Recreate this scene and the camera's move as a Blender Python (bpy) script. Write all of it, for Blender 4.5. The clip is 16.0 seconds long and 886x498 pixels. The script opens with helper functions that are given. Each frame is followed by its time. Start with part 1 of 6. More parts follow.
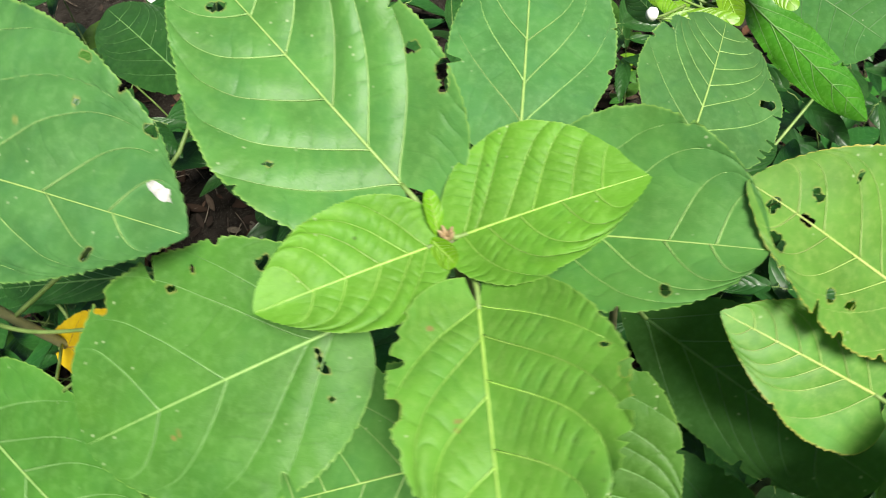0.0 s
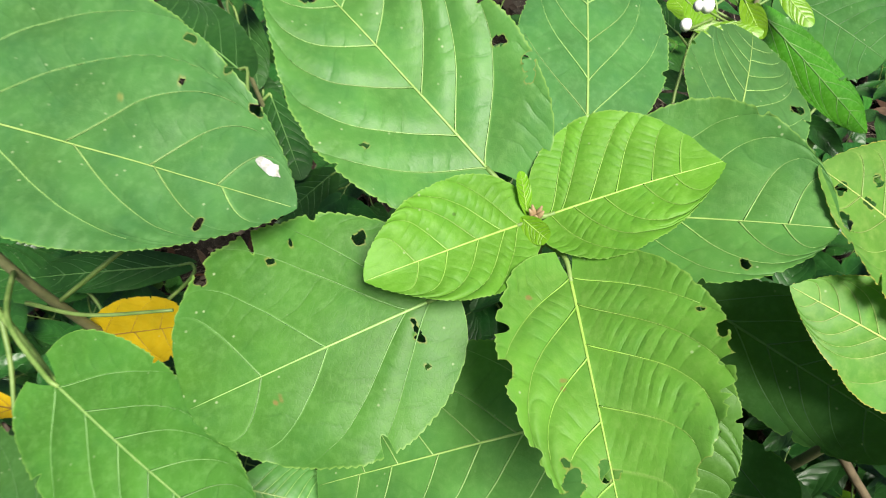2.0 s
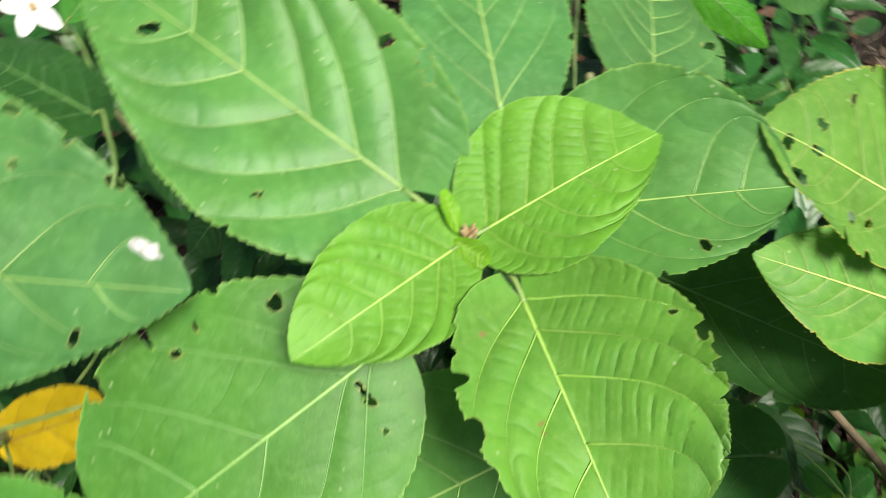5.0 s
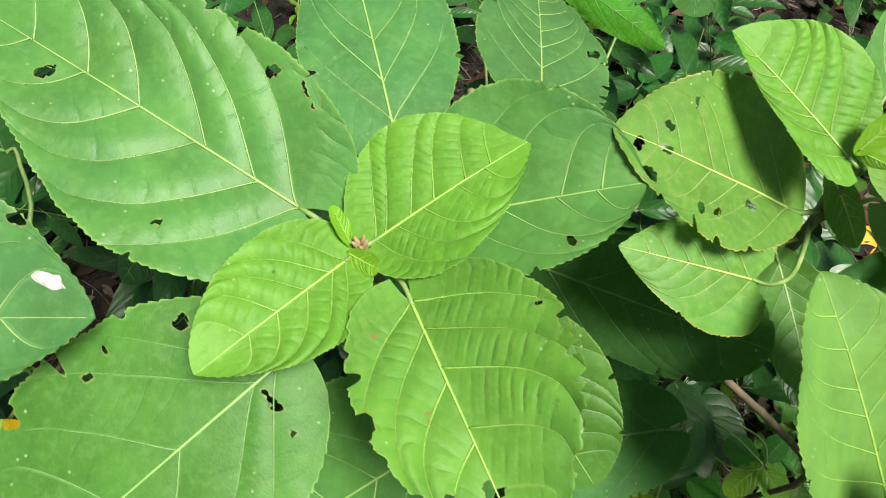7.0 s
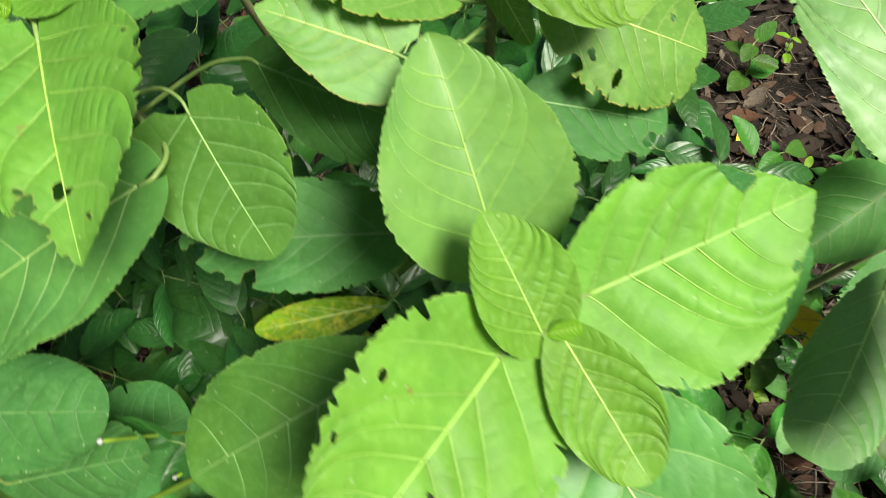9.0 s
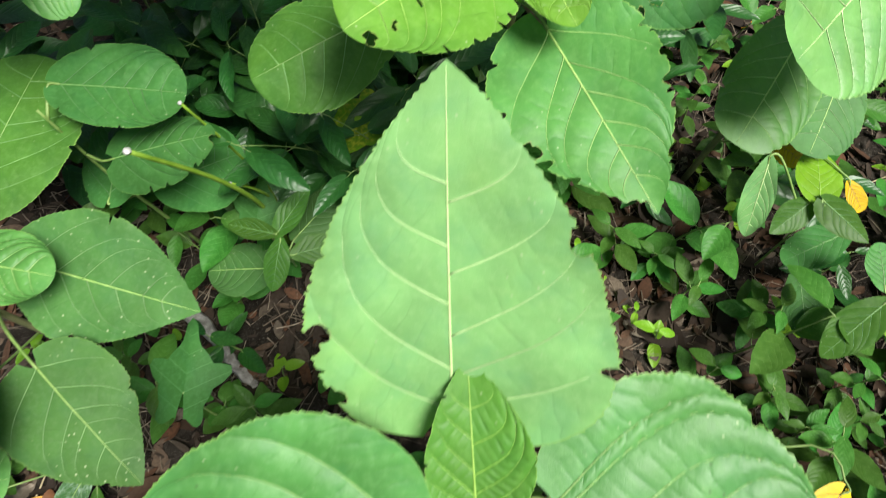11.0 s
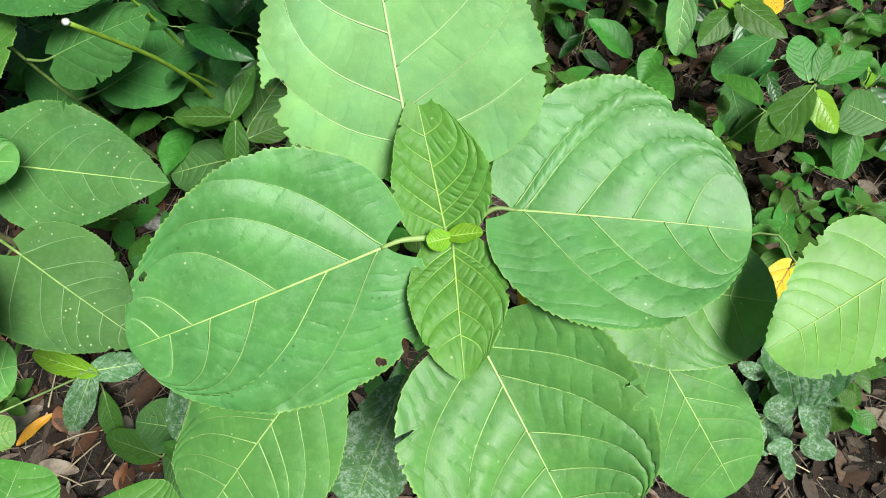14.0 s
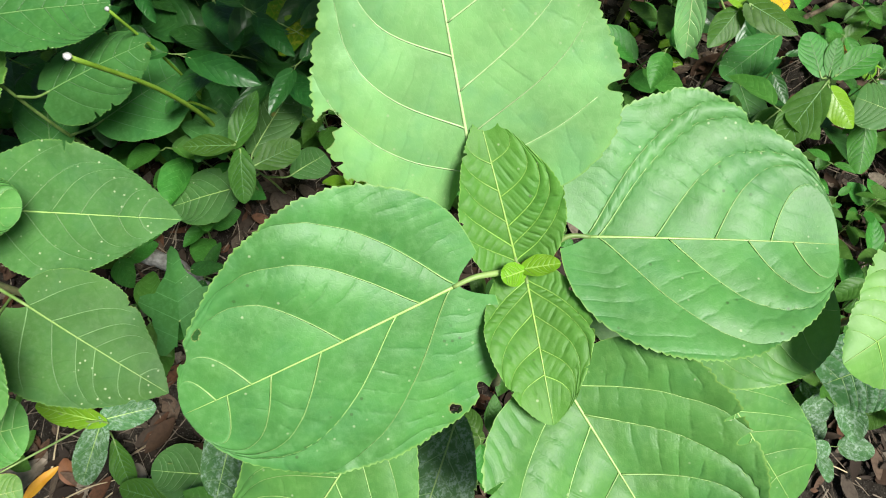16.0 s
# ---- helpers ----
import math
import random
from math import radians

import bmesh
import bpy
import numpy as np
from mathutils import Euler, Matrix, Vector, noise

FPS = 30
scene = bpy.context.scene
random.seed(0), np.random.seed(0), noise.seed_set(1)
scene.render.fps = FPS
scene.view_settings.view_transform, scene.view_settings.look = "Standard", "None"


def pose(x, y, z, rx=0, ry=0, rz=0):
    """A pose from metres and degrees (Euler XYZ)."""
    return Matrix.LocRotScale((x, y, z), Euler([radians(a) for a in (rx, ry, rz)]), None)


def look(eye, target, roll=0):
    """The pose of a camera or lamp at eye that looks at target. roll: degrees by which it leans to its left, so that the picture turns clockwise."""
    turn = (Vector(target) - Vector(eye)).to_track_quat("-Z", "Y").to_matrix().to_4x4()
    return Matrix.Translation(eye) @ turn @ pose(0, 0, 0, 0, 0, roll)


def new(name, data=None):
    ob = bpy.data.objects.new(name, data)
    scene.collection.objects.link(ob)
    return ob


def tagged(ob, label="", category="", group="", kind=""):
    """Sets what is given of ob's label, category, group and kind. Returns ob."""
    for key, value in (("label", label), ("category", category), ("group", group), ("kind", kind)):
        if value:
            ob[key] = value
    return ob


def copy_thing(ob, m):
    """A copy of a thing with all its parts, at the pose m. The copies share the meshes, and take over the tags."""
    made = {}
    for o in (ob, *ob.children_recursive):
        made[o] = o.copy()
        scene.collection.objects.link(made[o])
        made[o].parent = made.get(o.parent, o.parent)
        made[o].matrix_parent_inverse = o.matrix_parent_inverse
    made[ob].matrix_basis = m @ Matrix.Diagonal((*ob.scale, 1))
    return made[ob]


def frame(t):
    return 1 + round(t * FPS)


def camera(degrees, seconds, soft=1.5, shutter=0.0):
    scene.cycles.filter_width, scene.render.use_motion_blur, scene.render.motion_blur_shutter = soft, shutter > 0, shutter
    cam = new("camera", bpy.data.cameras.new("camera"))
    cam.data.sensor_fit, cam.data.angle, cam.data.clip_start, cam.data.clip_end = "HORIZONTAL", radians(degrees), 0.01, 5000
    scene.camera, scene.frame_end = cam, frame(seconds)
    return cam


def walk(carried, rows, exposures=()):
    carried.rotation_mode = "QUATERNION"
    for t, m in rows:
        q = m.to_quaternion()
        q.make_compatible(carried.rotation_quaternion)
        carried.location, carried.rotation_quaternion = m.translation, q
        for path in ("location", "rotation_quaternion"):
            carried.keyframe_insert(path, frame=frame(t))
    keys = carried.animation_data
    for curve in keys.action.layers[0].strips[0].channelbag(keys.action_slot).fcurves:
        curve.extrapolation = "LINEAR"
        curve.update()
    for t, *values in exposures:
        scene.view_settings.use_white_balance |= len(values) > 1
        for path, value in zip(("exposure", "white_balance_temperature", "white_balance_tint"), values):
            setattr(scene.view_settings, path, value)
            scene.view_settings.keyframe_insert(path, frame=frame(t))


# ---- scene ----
cam = camera(68.61, 16.0, 1.0, 0.5)
PATH = [
    (0, (-0.1104, 0.0938, 1.1000), (-0.2119, 0.3278, 0.6700), -8.77),
    (0.5, (-0.1658, 0.0675, 1.1156), (-0.2343, 0.3070, 0.6821), -4.98),
    (1, (-0.1602, 0.0349, 1.1095), (-0.2276, 0.2699, 0.6734), -1.51),
    (1.5, (-0.1534, 0.0165, 1.1427), (-0.2506, 0.2734, 0.7249), -5.30),
    (2, (-0.1747, 0.0402, 1.1135), (-0.2532, 0.2922, 0.6888), -2.62),
    (2.5, (-0.1878, 0.0607, 1.0949), (-0.2441, 0.3059, 0.6628), -0.04),
    (3, (-0.1931, 0.0622, 1.1006), (-0.2526, 0.3080, 0.6693), -2.23),
    (3.5, (-0.1840, 0.0587, 1.1012), (-0.2398, 0.3098, 0.6724), -3.01),
    (4, (-0.1881, 0.0619, 1.0939), (-0.2393, 0.3170, 0.6669), -1.35),
    (4.5, (-0.1971, 0.0748, 1.0838), (-0.2416, 0.3260, 0.6538), -0.96),
    (5, (-0.1867, 0.1027, 1.0900), (-0.2073, 0.3372, 0.6489), -4.18),
    (5.2, (-0.1831, 0.1231, 1.0955), (-0.1777, 0.3520, 0.6511), -3.09),
    (7.3, (-0.1327, 0.0743, 1.1161), (-0.1231, 0.3144, 0.6776), -1.41),
    (7.5, (-0.1231, 0.0645, 1.1075), (-0.1115, 0.3049, 0.6692), -0.60),
    (8, (-0.0759, 0.0482, 1.0937), (-0.0469, 0.2738, 0.6484), 3.73),
    (8.5, (0.0201, 0.0233, 1.0898), (0.0528, 0.2198, 0.6311), 4.22),
    (9, (0.0839, -0.0430, 1.0916), (0.0911, 0.1550, 0.6326), 0.60),
    (9.5, (0.1580, -0.1248, 1.1254), (0.1550, 0.0912, 0.6745), 0.61),
    (10, (0.1760, -0.2270, 1.1050), (0.1575, -0.0266, 0.6474), -0.64),
    (10.2, (0.1694, -0.2636, 1.0975), (0.1437, -0.0694, 0.6375), -3.13),
    (12.3, (0.0934, -0.5282, 1.1368), (0.0827, -0.3338, 0.6763), -2.94),
    (12.5, (0.1001, -0.5342, 1.1276), (0.0960, -0.3468, 0.6641), -1.57),
    (13, (0.1106, -0.5527, 1.1079), (0.1154, -0.3794, 0.6389), 0.07),
    (13.5, (0.1208, -0.5545, 1.1048), (0.1211, -0.3870, 0.6337), -3.57),
    (14, (0.1361, -0.5506, 1.0997), (0.1357, -0.3924, 0.6254), -6.81),
    (14.5, (0.1121, -0.5426, 1.0987), (0.1121, -0.3824, 0.6251), -5.68),
    (15, (0.0938, -0.5363, 1.1032), (0.0966, -0.3686, 0.6322), -4.10),
    (15.5, (0.0789, -0.5234, 1.0940), (0.0872, -0.3578, 0.6223), -5.36),
    (16, (0.0763, -0.5133, 1.0765), (0.0943, -0.3521, 0.6035), -4.03),
]
walk(cam, [(t, look(eye, target, roll)) for t, eye, target, roll in PATH], [(0.0, 0.95, 6500, 10), (7.0, 0.95, 6500, 10), (8.3, 1.15, 6650, 10), (9.2, 1.04, 6550, 10), (10.2, 0.96, 6450, 10), (12.4, 0.95, 6060, 10), (16.0, 0.95, 6180, 10)])

# ---------------------------------------------------------------- light
SUN_TURN, SUN_HEIGHT = 125.0, 64.0      # degrees: from +y towards +x, and over the ground
world = bpy.data.worlds.new("overcast_sky")
scene.world = world
world.use_nodes = True
wn = world.node_tree
sky = wn.nodes.new("ShaderNodeTexSky")
sky.sky_type, sky.sun_disc = "NISHITA", False
sky.sun_elevation, sky.sun_rotation = radians(SUN_HEIGHT), radians(SUN_TURN)
sky.air_density, sky.dust_density = 1.2, 3.0
wn.links.new(sky.outputs["Color"], wn.nodes["Background"].inputs["Color"])
wn.nodes["Background"].inputs["Strength"].default_value = 0.036
sun_data = bpy.data.lights.new("sun", "SUN")
sun_data.energy, sun_data.angle, sun_data.color = 4.6, radians(22), (1.0, 0.96, 0.86)
sun = new("sun", sun_data)
sun.matrix_world = look((0, 0, 3), (-math.sin(radians(SUN_TURN)) * math.cos(radians(SUN_HEIGHT)), -math.cos(radians(SUN_TURN)) * math.cos(radians(SUN_HEIGHT)), 3 - math.sin(radians(SUN_HEIGHT))))


# ---------------------------------------------------------------- materials
class Nodes:
    """A small wrapper to write node trees as formulas."""

    def __init__(self, name):
        self.mat = bpy.data.materials.new(name)
        self.mat.use_nodes = True
        self.tree = self.mat.node_tree
        self.tree.nodes.clear()
        self.out = self.add("ShaderNodeOutputMaterial")

    def add(self, kind, **inputs):
        node = self.tree.nodes.new(kind)
        for key, value in inputs.items():
            self.put(node, key.replace("_", " "), value)
        return node

    def put(self, node, key, value):
        slot = node.inputs[key] if not isinstance(key, int) else node.inputs[key]
        if isinstance(value, bpy.types.NodeSocket):
            self.tree.links.new(value, slot)
        else:
            slot.default_value = value

    def math(self, op, a, b=0.0, c=0.0):
        node = self.tree.nodes.new("ShaderNodeMath")
        node.operation = op
        for n, value in enumerate((a, b, c)):
            self.put(node, n, value)
        return node.outputs[0]

    def step(self, value, lo, hi, out_lo=0.0, out_hi=1.0):
        node = self.tree.nodes.new("ShaderNodeMapRange")
        node.interpolation_type = "SMOOTHSTEP"
        for n, v in enumerate((value, lo, hi, out_lo, out_hi)):
            self.put(node, n, v)
        return node.outputs[0]

    def mix(self, factor, a, b, blend="MIX"):
        node = self.tree.nodes.new("ShaderNodeMix")
        node.data_type, node.blend_type = "RGBA", blend
        self.put(node, 0, factor)
        self.put(node, 6, a if isinstance(a, bpy.types.NodeSocket) else (*a, 1))
        self.put(node, 7, b if isinstance(b, bpy.types.NodeSocket) else (*b, 1))
        return node.outputs[2]

    def noise(self, scale, detail=3.0, rough=0.55, where=None):
        node = self.add("ShaderNodeTexNoise", Scale=scale, Detail=detail, Roughness=rough)
        if where is not None:
            self.put(node, "Vector", where)
        return node.outputs["Fac"]

    def attribute(self, name):
        node = self.add("ShaderNodeAttribute")
        node.attribute_name = name
        return node.outputs["Fac"]

    def place(self):
        return self.add("ShaderNodeTexCoord").outputs["Object"]

    def random(self):
        return self.add("ShaderNodeObjectInfo").outputs["Random"]

    def bump(self, height, strength, distance):
        return self.add("ShaderNodeBump", Height=height, Strength=strength, Distance=distance).outputs["Normal"]

    def finish(self, shader):
        self.tree.links.new(shader, self.out.inputs["Surface"])
        return self.mat


def leaf_material(name, base, light, edge, quilt, gloss=0.42, see_through=0.22, dust=0.0, mottle=0.8, spec=0.2, ladder=0.0105, dirt=0.0, speckle=0.55, puff=0.12, vary=1.0):
    """Leaf skin: side veins, cross veins and net from the leaf's own length and width, worn rims from its holes."""
    n = Nodes(name)
    uv = n.add("ShaderNodeUVMap").outputs["UV"]
    split = n.add("ShaderNodeSeparateXYZ", Vector=uv)
    v = split.outputs[1]
    s = n.math("ABSOLUTE", n.math("MULTIPLY_ADD", v, 2.0, -1.0))
    lines = n.add("ShaderNodeUVMap")
    lines.uv_map = "veins"
    split = n.add("ShaderNodeSeparateXYZ", Vector=lines.outputs["UV"])
    rank, out = split.outputs[0], split.outputs[1]
    where = n.place()
    off = n.math("ABSOLUTE", n.math("SUBTRACT", n.math("FRACT", n.math("ADD", rank, 0.5)), 0.5))
    rib = n.math("MULTIPLY", n.step(off, 0.0, 0.036, 1.0, 0.0), n.step(s, 0.5, 1.0, 1.0, 0.2))
    swell = n.math("POWER", n.math("SINE", n.math("MULTIPLY", off, 3.1)), 0.6)
    relief = n.attribute("relief")
    # cross veins: rungs between two side veins
    hop = n.math("FRACT", n.math("MULTIPLY", n.math("FLOOR", rank), 0.37))
    cross = n.math("ADD", n.math("DIVIDE", out, ladder), n.math("MULTIPLY", n.noise(26.0, 2.0, 0.5, where), 1.3))
    cross = n.math("ADD", cross, hop)
    cross_off = n.math("ABSOLUTE", n.math("SUBTRACT", n.math("FRACT", cross), 0.5))
    broken = n.math("MULTIPLY", n.step(n.noise(48.0, 3.0, 0.6, where), 0.38, 0.62), n.step(s, 0.05, 0.35, 0.15, 1.0))
    cross_rib = n.math("MULTIPLY", n.step(cross_off, 0.0, 0.10, 1.0, 0.0), broken)
    cushion = n.math("MULTIPLY", n.step(cross_off, 0.0, 0.34, -1.0, 0.0), n.math("MULTIPLY_ADD", broken, 0.75, 0.25))
    cells = n.add("ShaderNodeTexVoronoi", Vector=where, Scale=330.0)
    cells.feature = "DISTANCE_TO_EDGE"
    net = n.step(cells.outputs["Distance"], 0.0, 0.16, 1.0, 0.0)
    broad = n.noise(14.0, 3.0, 0.6, where)
    fine = n.noise(170.0, 4.0, 0.6, where)
    rnd = n.random()
    tone = n.mix(n.step(broad, 0.3, 0.7), [c * (1 - 0.25 * mottle) for c in base], [c * (1 + 0.22 * mottle) for c in base])
    tone = n.mix(n.math("MULTIPLY", n.step(fine, 0.42, 0.72), 0.35 * mottle), tone, light)
    tone = n.mix(n.math("MULTIPLY", rib, 0.75), tone, light)
    # furrow shade along the sunken cross veins, put into the colour
    tone = n.mix(n.math("MULTIPLY", cross_rib, n.math("MULTIPLY", fine, 0.5)), tone, [c * 0.6 for c in base])
    tone = n.mix(n.math("MULTIPLY", net, 0.05), tone, light)
    patch = n.step(n.noise(24.0, 4.0, 0.6, where), 0.46, 0.66)
    tone = n.mix(n.math("MULTIPLY", patch, 0.38 * mottle), tone, [base[0] * 0.62, base[1] * 0.80, base[2] * 1.15])
    warm = n.step(n.noise(9.0, 3.0, 0.6, n.add("ShaderNodeVectorMath", Vector=where).outputs[0]), 0.48, 0.7)
    tone = n.mix(n.math("MULTIPLY", warm, 0.35 * mottle), tone, [base[0] * 1.32, base[1] * 1.14, base[2] * 0.75])
    hue = n.add("ShaderNodeHueSaturation", Color=tone, Hue=n.math("MULTIPLY_ADD", rnd, 0.016 * vary, 0.5 - 0.008 * vary), Value=n.math("MULTIPLY_ADD", rnd, 0.24 * vary, 1 - 0.12 * vary))
    tone = hue.outputs[0]
    # yellowing margin, brown rims of the eaten places, pale specks
    worn = n.math("ADD", n.attribute("margin"), n.math("MULTIPLY_ADD", n.noise(45.0, 3.0, 0.6, where), 0.7, -0.38))
    tone = n.mix(n.math("MULTIPLY", n.step(worn, 0.5, 0.95), edge[1] * 0.8), tone, edge[0])
    tone = n.mix(n.math("MULTIPLY", n.step(n.attribute("rim"), 0.35, 0.95), 0.45), tone, (0.28, 0.25, 0.07))
    tone = n.mix(n.math("MULTIPLY", n.step(n.attribute("stain"), 0.2, 0.75), 0.85), tone, (0.20, 0.15, 0.045))
    specks = n.add("ShaderNodeTexVoronoi", Vector=where, Scale=95.0)
    speck = n.math("MULTIPLY", n.step(specks.outputs["Distance"], 0.05 * speckle / 0.55, 0.11 * speckle / 0.55, 1.0, 0.0), n.step(n.noise(9.0, 2.0, 0.5, where), 0.42, 0.55))
    tone = n.mix(n.math("MULTIPLY", speck, speckle), tone, (0.42, 0.5, 0.28))
    if dirt:
        grit = n.add("ShaderNodeTexVoronoi", Vector=where, Scale=140.0)
        spot = n.math("MULTIPLY", n.step(grit.outputs["Distance"], 0.10, 0.22, 1.0, 0.0), n.step(n.noise(26.0, 2.0, 0.5, where), 0.56, 0.66))
        tone = n.mix(n.math("MULTIPLY", spot, dirt), tone, (0.03, 0.035, 0.012))
    if dust:
        film = n.step(n.noise(240.0, 5.0, 0.75, where), 0.44, 0.60)
        film = n.math("MULTIPLY", film, n.step(n.noise(55.0, 4.0, 0.7, where), 0.40, 0.55))
        film = n.math("MAXIMUM", film, n.math("MULTIPLY", rib, 0.5))
        tone = n.mix(n.math("MULTIPLY", film, dust), tone, (0.34, 0.44, 0.35))
    height = n.math("ADD", n.math("MULTIPLY", swell, 0.60), n.math("MULTIPLY", n.math("MULTIPLY", cushion, swell), puff))
    height = n.math("SUBTRACT", height, n.math("MULTIPLY", cross_rib, 0.06))
    height = n.math("MULTIPLY", height, n.math("MULTIPLY_ADD", relief, quilt, 0.12))
    height = n.math("SUBTRACT", height, n.math("MULTIPLY", net, 0.014 * quilt))
    height = n.math("ADD", height, n.math("MULTIPLY", fine, 0.032))
    normal = n.bump(height, 1.0, 0.0026)
    skin = n.add("ShaderNodeBsdfPrincipled", Base_Color=tone, Roughness=n.math("MULTIPLY_ADD", fine, 0.2, gloss - 0.1), Normal=normal)
    n.put(skin, "Specular IOR Level", spec)
    shine = n.add("ShaderNodeBsdfTranslucent", Color=n.mix(0.5, tone, (0.25, 0.42, 0.03)), Normal=normal)
    both = n.tree.nodes.new("ShaderNodeMixShader")
    n.put(both, 0, min(0.30, see_through * 1.12))
    n.put(both, 1, skin.outputs[0])
    n.put(both, 2, shine.outputs[0])
    return n.finish(both.outputs[0])


def plain_material(name, dark, pale, scale=60.0, rough=0.6, bump=0.3, depth=0.001, fine=300.0):
    """Two colours mixed at two scales, with fine relief."""
    n = Nodes(name)
    where = n.place()
    a, b = n.noise(scale, 4.0, 0.6, where), n.noise(fine, 3.0, 0.6, where)
    tone = n.mix(n.step(a, 0.3, 0.7), dark, pale)
    tone = n.mix(n.math("MULTIPLY", b, 0.35), tone, [c * 0.55 for c in dark])
    hue = n.add("ShaderNodeHueSaturation", Color=tone, Value=n.math("MULTIPLY_ADD", n.random(), 0.4, 0.8))
    skin = n.add("ShaderNodeBsdfPrincipled", Base_Color=hue.outputs[0], Roughness=rough, Normal=n.bump(n.math("ADD", a, b), bump, depth))
    return n.finish(skin.outputs[0])


def litter_material(name, tones, rough=0.75):
    """Dead leaves, every one of another brown."""
    n = Nodes(name)
    where = n.place()
    ramp = n.add("ShaderNodeValToRGB", Fac=n.add("ShaderNodeNewGeometry").outputs["Random Per Island"])
    ramp.color_ramp.elements[0].color, ramp.color_ramp.elements[1].color = (*tones[0], 1), (*tones[-1], 1)
    for k, tone in enumerate(tones[1:-1], 1):
        ramp.color_ramp.elements.new(k / (len(tones) - 1)).color = (*tone, 1)
    fine = n.noise(160.0, 4.0, 0.65, where)
    tone = n.mix(n.step(fine, 0.35, 0.75), ramp.outputs[0], n.mix(0.6, ramp.outputs[0], (0.02, 0.014, 0.01)))
    skin = n.add("ShaderNodeBsdfPrincipled", Base_Color=tone, Roughness=rough, Normal=n.bump(fine, 0.5, 0.001))
    n.put(skin, "Specular IOR Level", 0.1)
    return n.finish(skin.outputs[0])


def soil_material():
    n = Nodes("soil")
    where = n.place()
    a, b, c = n.noise(6.0, 5.0, 0.6, where), n.noise(60.0, 5.0, 0.65, where), n.noise(420.0, 3.0, 0.6, where)
    # soil tones lowered to stand in for shade between the plants
    tone = n.mix(n.step(a, 0.35, 0.68), (0.013, 0.011, 0.0085), (0.036, 0.031, 0.025))
    tone = n.mix(n.step(b, 0.42, 0.7), tone, (0.010, 0.008, 0.006))
    tone = n.mix(n.step(c, 0.56, 0.74), tone, (0.095, 0.086, 0.072))
    height = n.math("ADD", n.math("MULTIPLY", b, 1.0), n.math("MULTIPLY", c, 0.4))
    skin = n.add("ShaderNodeBsdfPrincipled", Base_Color=tone, Roughness=0.95, Normal=n.bump(height, 0.9, 0.008))
    n.put(skin, "Specular IOR Level", 0.05)
    return n.finish(skin.outputs[0])


